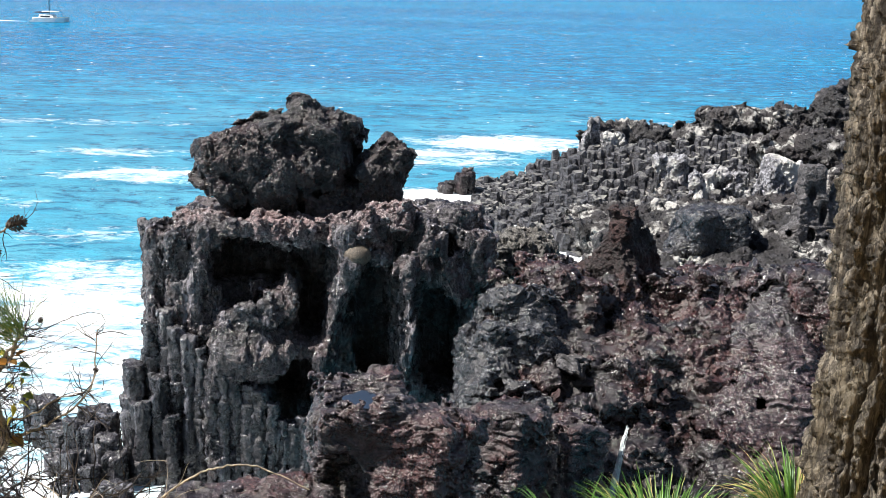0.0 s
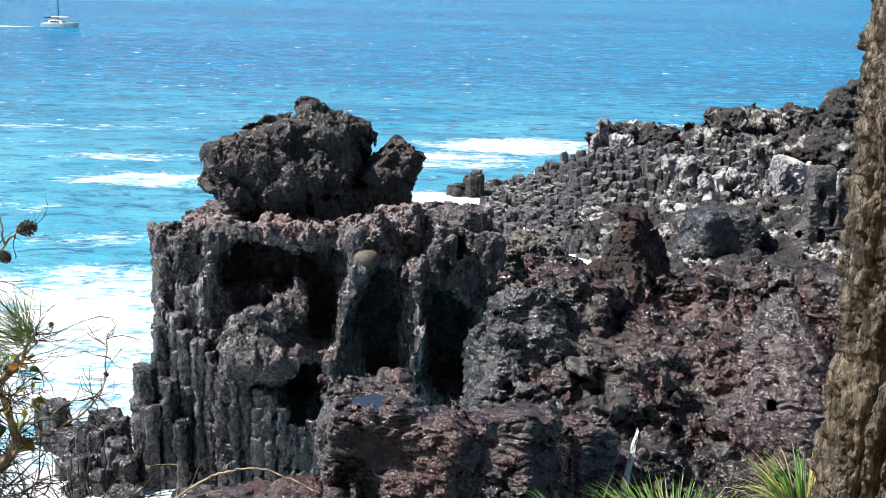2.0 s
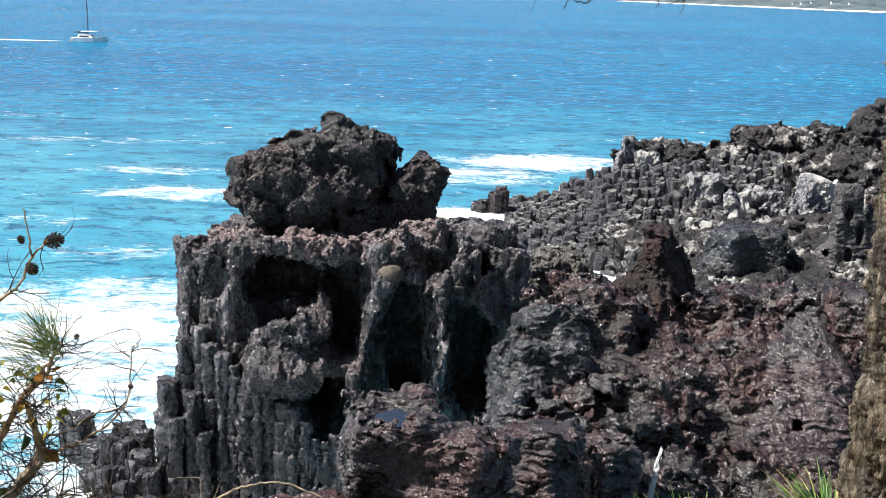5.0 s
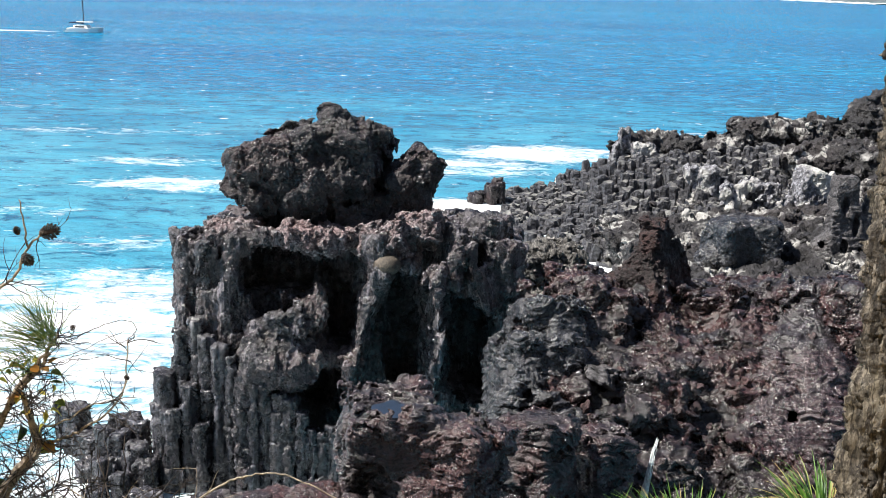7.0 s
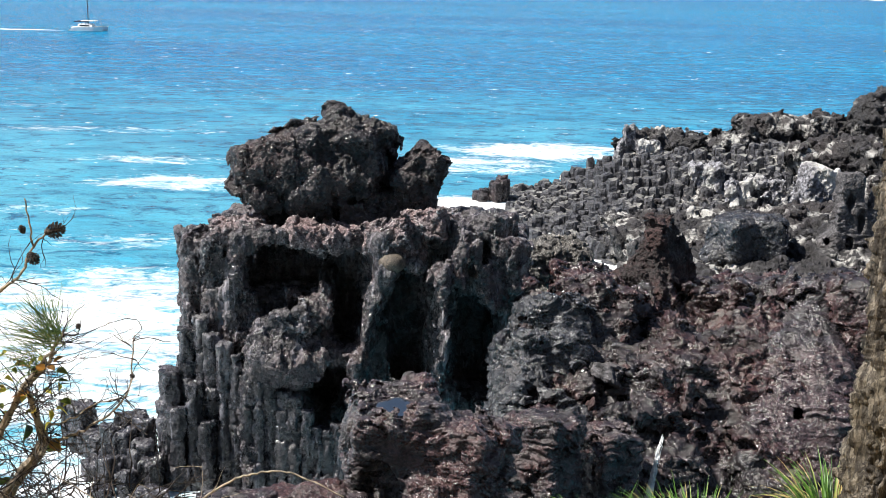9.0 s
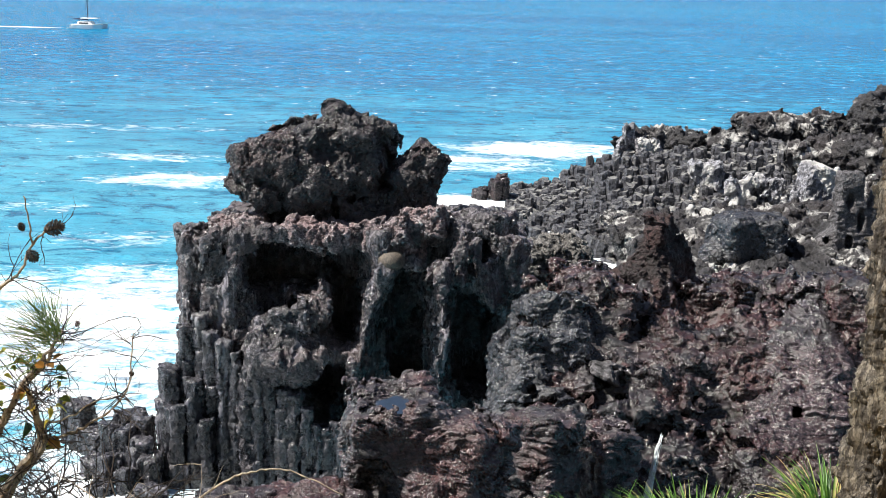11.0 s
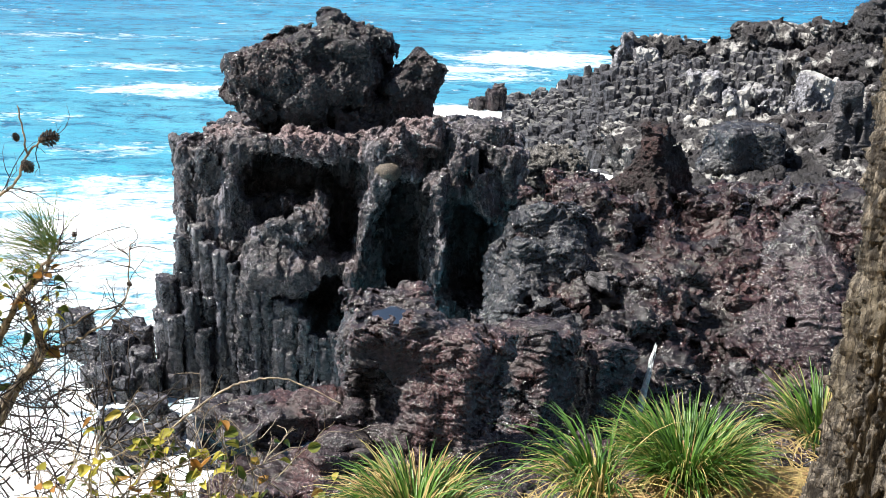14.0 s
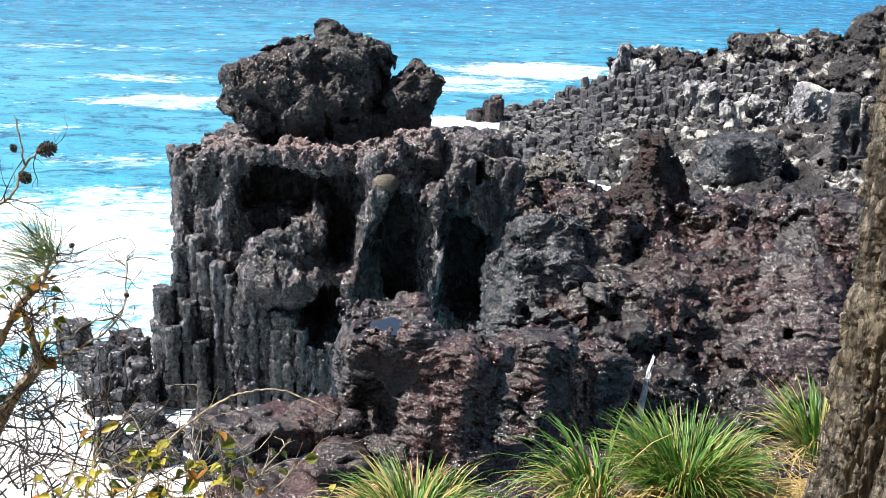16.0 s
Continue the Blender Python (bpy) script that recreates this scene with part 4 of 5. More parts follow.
# Unseen bank behind the camera, added to block skylight and deepen the shadows.
blocker = Nodes("unseen sky-blocking bank")
wc = blocker.mix(blocker.ramp(blocker.noise(0.8, 6, 0.7), 0.38, 0.62), (0.018, 0.026, 0.012), (0.06, 0.075, 0.03))
blocker.set(Base_Color=blocker.mix(blocker.ramp(blocker.noise(0.15, 3), 0.5, 0.65, 0, 0.5), wc, (0.08, 0.06, 0.035)), Roughness=0.9, Normal=blocker.bump(blocker.noise(2.0, 6, 0.7), 1.0, 0.4))
gx, gy = np.meshgrid(np.linspace(-130, 130, 66), np.linspace(-7.5, -90, 30), indexing="ij")
hz = 17.8 + 46 * np.clip((-gy - 8) / 30, 0, 1) ** 0.8 + 6 * fbm(gx * 0.08, gy * 0.08, gx * 0, 4) * np.clip((-gy - 7) / 6, 0, 1)
i, j = np.meshgrid(np.arange(65), np.arange(29), indexing="ij")
q = (i * 30 + j).ravel()
me = smooth(mesh_of("hillside", np.stack([gx.ravel(), gy.ravel(), hz.ravel()], 1), np.stack([q, q + 1, q + 31, q + 30], 1)))
thing("hillside", me, blocker.mat, "unseen dark bank added behind the path to block skylight", "hill", kind="structure")

# ---- plants of the cliff top ----


def tube(bm, pts, radii, sides=5):
    """A bent tapered stem through points."""
    pts = [Vector(p) for p in pts]
    rings = []
    for i, p in enumerate(pts):
        t = (pts[min(i + 1, len(pts) - 1)] - pts[max(i - 1, 0)]).normalized()
        u = t.orthogonal().normalized()
        w = t.cross(u)
        rings.append([bm.verts.new(p + radii[i] * (math.cos(2 * math.pi * k / sides) * u + math.sin(2 * math.pi * k / sides) * w)) for k in range(sides)])
    for a, b in zip(rings, rings[1:]):
        for k in range(sides):
            bm.faces.new((a[k], a[(k + 1) % sides], b[(k + 1) % sides], b[k]))
    bm.faces.new(rings[0][::-1])
    bm.faces.new(rings[-1])


def spline(pts, n=6):
    """A smooth run through points."""
    out, p = [], [Vector(q) for q in pts]
    for i in range(len(p) - 1):
        a, b, c, d = p[max(i - 1, 0)], p[i], p[i + 1], p[min(i + 2, len(p) - 1)]
        for k in range(n):
            t = k / n
            out.append(0.5 * (2 * b + (c - a) * t + (2 * a - 5 * b + 4 * c - d) * t * t + (3 * b - a - 3 * c + d) * t ** 3))
    return out + [p[-1]]


def stem(bm, pts, r0, r1, rng, wob=0.004, n=6, sides=6):
    q = spline(pts, n)
    q = [p + Vector((rng.uniform(-wob, wob), rng.uniform(-wob, wob), rng.uniform(-wob, wob))) for p in q]
    tube(bm, q, [r0 + (r1 - r0) * i / (len(q) - 1) for i in range(len(q))], sides)
    return q


def twig(bm, p, way, length, r, rng, wander=0.35, bits=5, fork=0.0, depth=0):
    """A crooked twig that wanders and forks."""
    pts, d = [Vector(p)], Vector(way).normalized()
    for _ in range(bits):
        d = (d + wander * Vector((rng.uniform(-1, 1), rng.uniform(-1, 1), rng.uniform(-1, 1)))).normalized()
        pts.append(pts[-1] + d * length / bits)
        if depth < 2 and rng.random() < fork:
            e = (d + 0.9 * Vector((rng.uniform(-1, 1), rng.uniform(-0.6, 0.6), rng.uniform(-1, 1)))).normalized()
            twig(bm, pts[-1], e, length * rng.uniform(0.35, 0.65), r * 0.65, rng, wander, 4, fork * 0.8, depth + 1)
    tube(bm, pts, [r * (1 - 0.65 * i / bits) for i in range(bits + 1)], 4)
    return pts


bark = Nodes("pine bark")
bv = bark.stretch(1, 1, 0.24)
bc = bark.mix(bark.ramp(bark.noise(42, 6, 0.7, bv), 0.38, 0.62), (0.035, 0.03, 0.026), (0.29, 0.25, 0.2))
bc = bark.mix(bark.ramp(bark.noise(5, 4), 0.5, 0.68, 0, 0.6), bc, (0.18, 0.15, 0.1))
bc = bark.mix(bark.ramp(bark.noise(26, 5, 0.65, bark.stretch(1, 1, 0.12), 0.8), 0.48, 0.4, 0, 0.7), bc, (0.03, 0.024, 0.019))
bc = bark.mix(bark.ramp(bark.noise(38, 5, 0.7, bv), 0.44, 0.34, 0, 0.7), bc, (0.05, 0.038, 0.03))
crack = bark.tree.nodes.new("ShaderNodeVectorMath")
crack.operation = "ADD"
bark.put(crack.inputs[0], bv)
jig = bark.tree.nodes.new("ShaderNodeTexNoise")
jig.inputs["Scale"].default_value = 26
jig.inputs["Detail"].default_value = 5
bark.put(jig.inputs["Vector"], bv)
small = bark.tree.nodes.new("ShaderNodeVectorMath")
small.operation = "SCALE"
small.inputs["Scale"].default_value = 0.09
bark.put(small.inputs[0], jig.outputs["Color"])
bark.put(crack.inputs[1], small.outputs[0])
gap = bark.voro(30, crack.outputs[0], "DISTANCE_TO_EDGE")
bc = bark.mix(bark.ramp(gap, 0.03, 0.1, 0.7, 0), bc, (0.022, 0.017, 0.014))
bark.set(Base_Color=bc, Roughness=0.92, Normal=bark.bump(bark.math("ADD", bark.noise(60, 6, 0.7, bv), bark.math("ADD", bark.math("MULTIPLY", bark.noise(22, 5, 0.7, bark.stretch(1, 1, 0.5)), 1.5), bark.math("MULTIPLY", bark.crease(14, bark.stretch(1, 1, 0.16)), 1.2))), 1.0, 0.02))
twigm = Nodes("dry twig")
twigm.set(Base_Color=twigm.mix(twigm.ramp(twigm.noise(40, 5, 0.7), 0.35, 0.65), (0.014, 0.01, 0.009), (0.05, 0.036, 0.027)), Roughness=0.85, Normal=twigm.bump(twigm.noise(120, 4), 0.8, 0.003))
stemm = Nodes("pale stem")
stemm.set(Base_Color=stemm.mix(stemm.ramp(stemm.noise(45, 5, 0.7), 0.35, 0.65), (0.17, 0.135, 0.105), (0.44, 0.37, 0.28)), Roughness=0.8, Normal=stemm.bump(stemm.noise(120, 4), 0.8, 0.003))


def leafy(name, low, high, dry, rough=0.45):
    m = Nodes(name)
    r = m.island()
    c = m.mix(m.ramp(r, 0.0, 0.75), low, high)
    c = m.mix(m.ramp(r, 0.8, 0.95), c, dry)
    c = m.mix(m.ramp(m.noise(35, 3), 0.4, 0.7, 0, 0.35), c, high)
    m.set(Base_Color=c, Roughness=rough)
    thin = m.tree.nodes.new("ShaderNodeBsdfTranslucent")
    m.put(thin.inputs[0], c)
    both = m.tree.nodes.new("ShaderNodeMixShader")
    both.inputs[0].default_value = 0.28
    m.tree.links.new(m.bsdf.outputs[0], both.inputs[1])
    m.tree.links.new(thin.outputs[0], both.inputs[2])
    m.tree.links.new(both.outputs[0], m.tree.nodes["Material Output"].inputs[0])
    return m.mat


M_BLADE = leafy("grass blade", (0.02, 0.075, 0.01), (0.11, 0.23, 0.03), (0.4, 0.36, 0.12))
M_DRY = leafy("dry blade", (0.40, 0.30, 0.12), (0.55, 0.43, 0.18), (0.30, 0.17, 0.07), 0.7)
M_NEEDLE = leafy("pine needle", (0.07, 0.15, 0.03), (0.20, 0.27, 0.06), (0.38, 0.30, 0.12))


def trunk_field(p):
    d = rod(p, (1.10, 2.78, 18.1), (1.15, 2.78, 19.0), 0.225, 0.185)
    return join(0.05, d, rod(p, (1.15, 2.78, 19.0), (1.165, 2.8, 22.6), 0.185, 0.17), rod(p, (1.04, 2.7, 18.32), (1.09, 2.76, 18.75), 0.12, 0.1))


def bark_relief(x, y, z):
    """Upright ridges that wander and fork, parted by deep furrows and broken across into flaking plates."""
    arc = 0.19 * np.arctan2(y - 2.78, x - 1.15)
    o = np.zeros_like(z)
    v = arc * 24 + 1.5 * vnoise(arc * 11, z * 2.6, o + 3.5) + 0.5 * vnoise(arc * 34, z * 8, o + 9.5)
    ridge = np.abs(np.sin(math.pi * v)) ** 0.8
    f1, own, face = cells(arc * 26 + 2 * vnoise(arc * 9, z * 3, o), z * 9, o + 0.5, True)
    g1, gown, gface = cells(arc * 75, z * 26, o + 4.5, True)
    flake = fbm(arc * 90, z * 22, o + 2.0, 4, 0.65, True)
    return 0.046 * (ridge - 0.78) + 0.01 * own + 0.018 * face + 0.005 * gown + 0.011 * gface + 0.018 * (flake - 0.4)


pine = tagged(empty("pine_tree", 1.1, 2.78, 18.3), "old pine with deeply furrowed grey-brown bark and a bare branch", "tree")
me = net("trunk", trunk_field, (0.75, 2.42, 18.0), (1.45, 3.12, 20.75), 0.018, (), bark_relief, 0.0, 2)
part("trunk", me, bark.mat, pine, "furrowed grey-brown bark")
me = net("upper_trunk", trunk_field, (0.75, 2.42, 20.7), (1.45, 3.12, 22.5), 0.03, (), bark_relief, 0.0, 1)
part("upper_trunk", me, bark.mat, pine)
rng = random.Random(21)
bm = bmesh.new()
run = stem(bm, [(1.16, 2.86, 20.3), (1.24, 3.2, 20.18), (1.12, 3.55, 20.124), (0.88, 3.6, 20.118), (0.76, 3.6, 20.06), (0.52, 3.6, 20.028), (0.15, 3.6, 20.032), (-0.01, 3.6, 20.068), (-0.10, 3.6, 20.13)], 0.024, 0.004, rng, 0.004, 8, 8)
part("branch", bm, twigm.mat, pine, "bare dark branch")
bm = bmesh.new()
for i in range(24, len(run) - 1):
    for _ in range(rng.choice((1, 2, 2, 3))):
        f = (i - 24) / (len(run) - 25)
        up = rng.choice((1, 1, 1, -0.45))
        twig(bm, run[i], (-0.9 + rng.uniform(-0.3, 0.9), rng.uniform(-0.9, 0.9), up * rng.uniform(0.25, 1.0)), rng.uniform(0.07, 0.24) * (1 - 0.35 * f) * (0.5 if up < 0 else 1), 0.0042 - 0.0015 * f, rng, 0.32, 6, 0.5)
stem(bm, [(0.74, 3.59, 20.06), (0.62, 3.5, 20.1), (0.45, 3.45, 20.1), (0.30, 3.42, 20.12), (0.15, 3.4, 20.16)], 0.007, 0.003, rng)
stem(bm, [(0.42, 3.6, 20.03), (0.353, 3.6, 19.992), (0.295, 3.6, 19.967), (0.245, 3.6, 19.983)], 0.004, 0.0015, rng)
stem(bm, [(0.75, 3.6, 20.06), (0.66, 3.58, 20.02), (0.55, 3.56, 20.0)], 0.0035, 0.0015, rng)
stem(bm, [(0.855, 3.6, 20.115), (0.857, 3.6, 20.05), (0.858, 3.6, 19.99)], 0.0025, 0.002, rng, 0.001)
part("twig_spray", bm, twigm.mat, pine, "thin leafless twigs")


def blades(bm, rng, cx, cy, z, count, length, spread, lean, width, droop):
    """Arching folded grass blades from one root."""
    for _ in range(count):
        a = rng.uniform(0, 2 * math.pi)
        r = spread * math.sqrt(rng.random()) * 0.45
        out = Vector((math.cos(a), math.sin(a), 0)) + Vector((lean[0], lean[1], 0))
        L, w = length * rng.uniform(0.55, 1.1), width * rng.uniform(0.7, 1.25)
        tilt, bend = rng.uniform(0.1, 0.75), droop * rng.uniform(0.4, 1.3)
        p = Vector((cx + r * math.cos(a), cy + r * math.sin(a), z - 0.02))
        side = Vector((-out.y, out.x, 0)).normalized()
        ang, last, n = math.pi / 2 - tilt, None, 6
        for k in range(n + 1):
            t = k / n
            ww = w * (1 - t ** 2.2) * (0.55 + 0.9 * min(t * 3, 1) * 0.5)
            if k == n:
                cur = [bm.verts.new(p)]
            else:
                cur = [bm.verts.new(p - side * ww), bm.verts.new(p - Vector((0, 0, ww * 0.5))), bm.verts.new(p + side * ww)]
            if last:
                if len(cur) == 1:
                    bm.faces.new((last[0], last[1], cur[0]))
                    bm.faces.new((last[1], last[2], cur[0]))
                else:
                    bm.faces.new((last[0], last[1], cur[1], cur[0]))
                    bm.faces.new((last[1], last[2], cur[2], cur[1]))
            last = cur
            o = out.normalized()
            p = p + (o * math.cos(ang) + Vector((0, 0, math.sin(ang)))) * (L / n)
            ang -= bend * (0.35 + t)


CLUMPS = [(-0.13, 2.78, 18.36, 520, 620, 0.27, 0.19, (-0.25, 0.0), 0.62, "yellowing"), (0.635, 3.06, 18.4, 950, 200, 0.25, 0.25, (0.0, 0.0), 0.4, "bright green"),
          (1.08, 3.3, 18.4, 260, 110, 0.27, 0.12, (0.1, 0.0), 0.35, "small green"), (0.36, 2.98, 18.37, 150, 60, 0.34, 0.12, (-0.8, -0.1), 0.6, "low arching green")]
for i, (x, y, z, n, dry, L, sp, lean, droop, what) in enumerate(CLUMPS):
    rng = random.Random(40 + i)
    g = tagged(empty("grass_clump", x, y, z), what + " sedge clump with arching blades on dry litter", "grass", "sedge clumps")
    bm = bmesh.new()
    blades(bm, rng, x, y, z, n, L, sp, lean, 0.0037, droop)
    part("leaf_tuft", bm, M_BLADE, g)
    bm = bmesh.new()
    blades(bm, rng, x, y, z, dry, L * 0.95, sp * 1.15, lean, 0.0028, droop * 1.3)
    part("dead_tuft", bm, M_DRY, g, "straw-coloured dead blades")

rng = random.Random(50)
bm = bmesh.new()
for _ in range(4200):
    x, y = rng.uniform(-1.2, 1.9), rng.uniform(2.2, 3.5)
    z = 18.375 + 0.03 * max(-2, min(2, x)) + rng.uniform(-0.004, 0.03)
    if y > 2.78 + 0.5 * max(0, min(1, (x + 0.1) / 0.9)):
        continue
    a, L = rng.uniform(0, math.pi), rng.uniform(0.03, 0.10)
    c, s_, t = math.cos(a) * L, math.sin(a) * L, rng.uniform(-0.02, 0.03)
    tube(bm, [(x - c, y - s_, z), (x + 0.15 * s_, y, z + 0.012 + t / 2), (x + c, y + s_, z + t)], [0.0011, 0.0014, 0.0008], 3)
tagged(part("needle_litter", bm, M_DRY), "dry straw-coloured needles and stalks strewn on the ground", "litter", kind="stuff")

# ---- the sapling with cones ----
sap = tagged(empty("pine_sapling", -1.48, 3.38, 17.9), "scraggly pine sapling with bare stems, one needle tuft and dark cones", "shrub")
rng = random.Random(60)
bm = bmesh.new()
A = stem(bm, [(-1.62, 3.35, 17.9), (-1.599, 3.37, 18.175), (-1.475, 3.4, 18.33), (-1.412, 3.4, 18.44), (-1.322, 3.4, 18.558), (-1.339, 3.4, 18.633), (-1.362, 3.4, 18.726)], 0.022, 0.009, rng)
A2 = stem(bm, [(-1.322, 3.4, 18.558), (-1.258, 3.4, 18.584), (-1.184, 3.4, 18.62), (-1.092, 3.4, 18.689), (-1.049, 3.4, 18.765), (-1.03, 3.4, 18.919)], 0.006, 0.002, rng)
A3 = stem(bm, [(-1.344, 3.4, 18.614), (-1.254, 3.4, 18.637), (-1.162, 3.4, 18.696), (-1.085, 3.4, 18.72)], 0.004, 0.0015, rng)
B = stem(bm, [(-1.6, 3.4, 18.35), (-1.529, 3.4, 18.532), (-1.449, 3.4, 18.629), (-1.368, 3.4, 18.763), (-1.29, 3.4, 18.857), (-1.242, 3.4, 18.93)], 0.010, 0.004, rng)
C = stem(bm, [(-1.66, 3.4, 18.7), (-1.56, 3.4, 18.9), (-1.468, 3.4, 19.012), (-1.412, 3.4, 19.063), (-1.36, 3.4, 19.112), (-1.325, 3.4, 19.19), (-1.27, 3.4, 19.24)], 0.008, 0.003, rng)
stem(bm, [(-1.66, 3.4, 18.7), (-1.62, 3.38, 18.4), (-1.60, 3.37, 18.1)], 0.008, 0.011, rng)
stem(bm, [(-1.325, 3.4, 19.182), (-1.331, 3.4, 19.258), (-1.341, 3.4, 19.334)], 0.0035, 0.002, rng)
D = stem(bm, [(-1.56, 3.4, 18.2), (-1.473, 3.4, 18.36), (-1.4, 3.39, 18.47), (-1.339, 3.4, 18.562), (-1.343, 3.4, 18.633), (-1.362, 3.4, 18.717)], 0.017, 0.007, rng)
F = stem(bm, [(-1.52, 3.42, 18.5), (-1.45, 3.42, 18.62), (-1.388, 3.42, 18.725), (-1.33, 3.42, 18.791), (-1.282, 3.42, 18.857)], 0.012, 0.006, rng)
part("stem_fork", bm, stemm.mat, sap, "pale brown bare stems")
bm = bmesh.new()
for run, n in ((A, 80), (A2, 22), (A3, 10), (B, 40), (C, 12), (D, 60), (F, 30)):
    for _ in range(n):
        p = run[rng.randrange(2, len(run))]
        twig(bm, p, (rng.uniform(-0.3, 1.0), rng.uniform(-0.8, 0.8), rng.uniform(-0.5, 0.9)), rng.uniform(0.05, 0.19), 0.0021, rng, 0.35, 5, 0.35)
for _ in range(115):
    twig(bm, (rng.uniform(-1.6, -1.0), rng.uniform(3.2, 3.5), rng.uniform(18.05, 18.45)), (rng.uniform(-0.6, 1.0), rng.uniform(-0.6, 0.6), rng.uniform(-0.2, 0.9)), rng.uniform(0.12, 0.3), 0.0034, rng, 0.35, 6, 0.4)
stem(bm, [(-1.262, 3.4, 18.885), (-1.164, 3.4, 18.929), (-1.076, 3.4, 18.968), (-1.021, 3.4, 18.97), (-1.009, 3.4, 18.938), (-1.05, 3.4, 18.905), (-1.106, 3.4, 18.895)], 0.0015, 0.001, rng, 0.002)
stem(bm, [(-1.29, 3.4, 18.84), (-1.2, 3.42, 18.86), (-1.1, 3.42, 18.91), (-1.03, 3.4, 18.945)], 0.0012, 0.0009, rng, 0.002)
part("twig_spray", bm, twigm.mat, sap, "fine bare twigs")


def needles(bm, rng, p, way, count, length):
    for _ in range(count):
        d = (Vector(way) + 0.85 * Vector((rng.uniform(-1, 1), rng.uniform(-1, 1), rng.uniform(-1, 1)))).normalized()
        L = length * rng.uniform(0.6, 1.1)
        q = Vector(p) + 0.03 * Vector((rng.uniform(-1, 1), rng.uniform(-1, 1), rng.uniform(-1, 1)))
        tube(bm, [q, q + d * L * 0.5 + Vector((0, 0, 0.006)), q + d * L], [0.0011, 0.0010, 0.0004], 3)


bm = bmesh.new()
needles(bm, rng, (-1.27, 3.4, 18.90), (-0.65, 0, 0.75), 130, 0.19)
needles(bm, rng, (-1.34, 3.4, 18.83), (-0.8, 0, 0.3), 60, 0.13)
needles(bm, rng, (-1.5, 3.4, 18.72), (-0.2, 0, 0.7), 50, 0.13)
part("needle_tuft", bm, M_NEEDLE, sap, "tuft of long green needles")


def cone(p, way, r, L, rng):
    """An open pine cone: whorls of lifted scales round a core."""
    bm = bmesh.new()
    q = Vector(way).to_track_quat("Z", "Y")
    n = 9
    for k in range(n):
        t = (k + 0.5) / n
        rr = r * math.sin(math.pi * (0.12 + 0.83 * t)) ** 0.7
        for i in range(7):
            a = 2 * math.pi * (i + 0.5 * (k % 2)) / 7 + rng.uniform(-0.1, 0.1)
            c, s_ = math.cos(a), math.sin(a)
            z, w = L * t, 0.42 * rr
            pts = [(0.25 * rr * c, 0.25 * rr * s_, z), (0.8 * rr * c - w * s_ * 0.7, 0.8 * rr * s_ + w * c * 0.7, z + 0.10 * L), (rr * 1.08 * c, rr * 1.08 * s_, z + 0.16 * L),
                   (0.8 * rr * c + w * s_ * 0.7, 0.8 * rr * s_ - w * c * 0.7, z + 0.10 * L), (0.85 * rr * c, 0.85 * rr * s_, z + 0.03 * L)]
            v = [bm.verts.new(Vector(p) + q @ Vector(o)) for o in pts]
            for f in ((0, 1, 2), (0, 2, 3), (0, 4, 1), (0, 3, 4), (1, 4, 2), (2, 4, 3)):
                bm.faces.new([v[j] for j in f])
    tube(bm, [Vector(p), Vector(p) + q @ Vector((0, 0, L * 0.95))], [r * 0.4, r * 0.2], 6)
    return bm


conem = Nodes("pine cone")
conem.set(Base_Color=conem.mix(conem.ramp(conem.noise(80, 4), 0.35, 0.65), (0.018, 0.012, 0.009), (0.075, 0.05, 0.034)), Roughness=0.75)
for p, way, r, L in (((-1.28, 3.39, 19.235), (1, 0, 0.25), 0.026, 0.055), ((-1.335, 3.39, 19.17), (0.6, -0.3, -0.5), 0.02, 0.04), ((-1.345, 3.39, 19.23), (-0.3, 0, 0.8), 0.012, 0.025), ((-1.045, 3.39, 18.80), (0.5, 0, -0.3), 0.009, 0.016), ((-1.20, 3.39, 18.94), (0.3, 0, 0.7), 0.009, 0.016)):
    part("cone", cone(p, way, r, L, rng), conem.mat, sap, "dark open pine cone")

# ---- the broad-leaved shrub ----
shrub = tagged(empty("leafy_shrub", -0.8, 3.0, 17.9), "low shrub with sparse yellow-green and browning leaves and an arching runner", "shrub")
rng = random.Random(70)
bm = bmesh.new()
stem(bm, [(-0.95, 3.05, 18.3), (-0.851, 3.1, 18.452), (-0.699, 3.1, 18.582), (-0.617, 3.1, 18.617), (-0.535, 3.1, 18.629), (-0.455, 3.1, 18.606), (-0.358, 3.1, 18.557)], 0.0042, 0.0018, rng, 0.002)
ends = []
for _ in range(60):
    p = (rng.uniform(-1.2, -0.55), rng.uniform(2.9, 3.1), rng.uniform(17.95, 18.25))
    q = twig(bm, p, (rng.uniform(-0.5, 0.6), rng.uniform(-0.3, 0.3), 1.0), rng.uniform(0.15, 0.33), 0.0032, rng, 0.3, 6, 0.3)
    ends += q[3:]
for _ in range(40):
    p = (rng.uniform(-1.15, -0.5), 3.05, rng.uniform(18.2, 18.4))
    ends += twig(bm, p, (rng.uniform(-1, 1), rng.uniform(-0.3, 0.3), rng.uniform(0, 0.6)), rng.uniform(0.12, 0.25), 0.0025, rng, 0.3, 5, 0.3)[2:]
part("stem_fork", bm, stemm.mat, shrub, "thin brown stems")


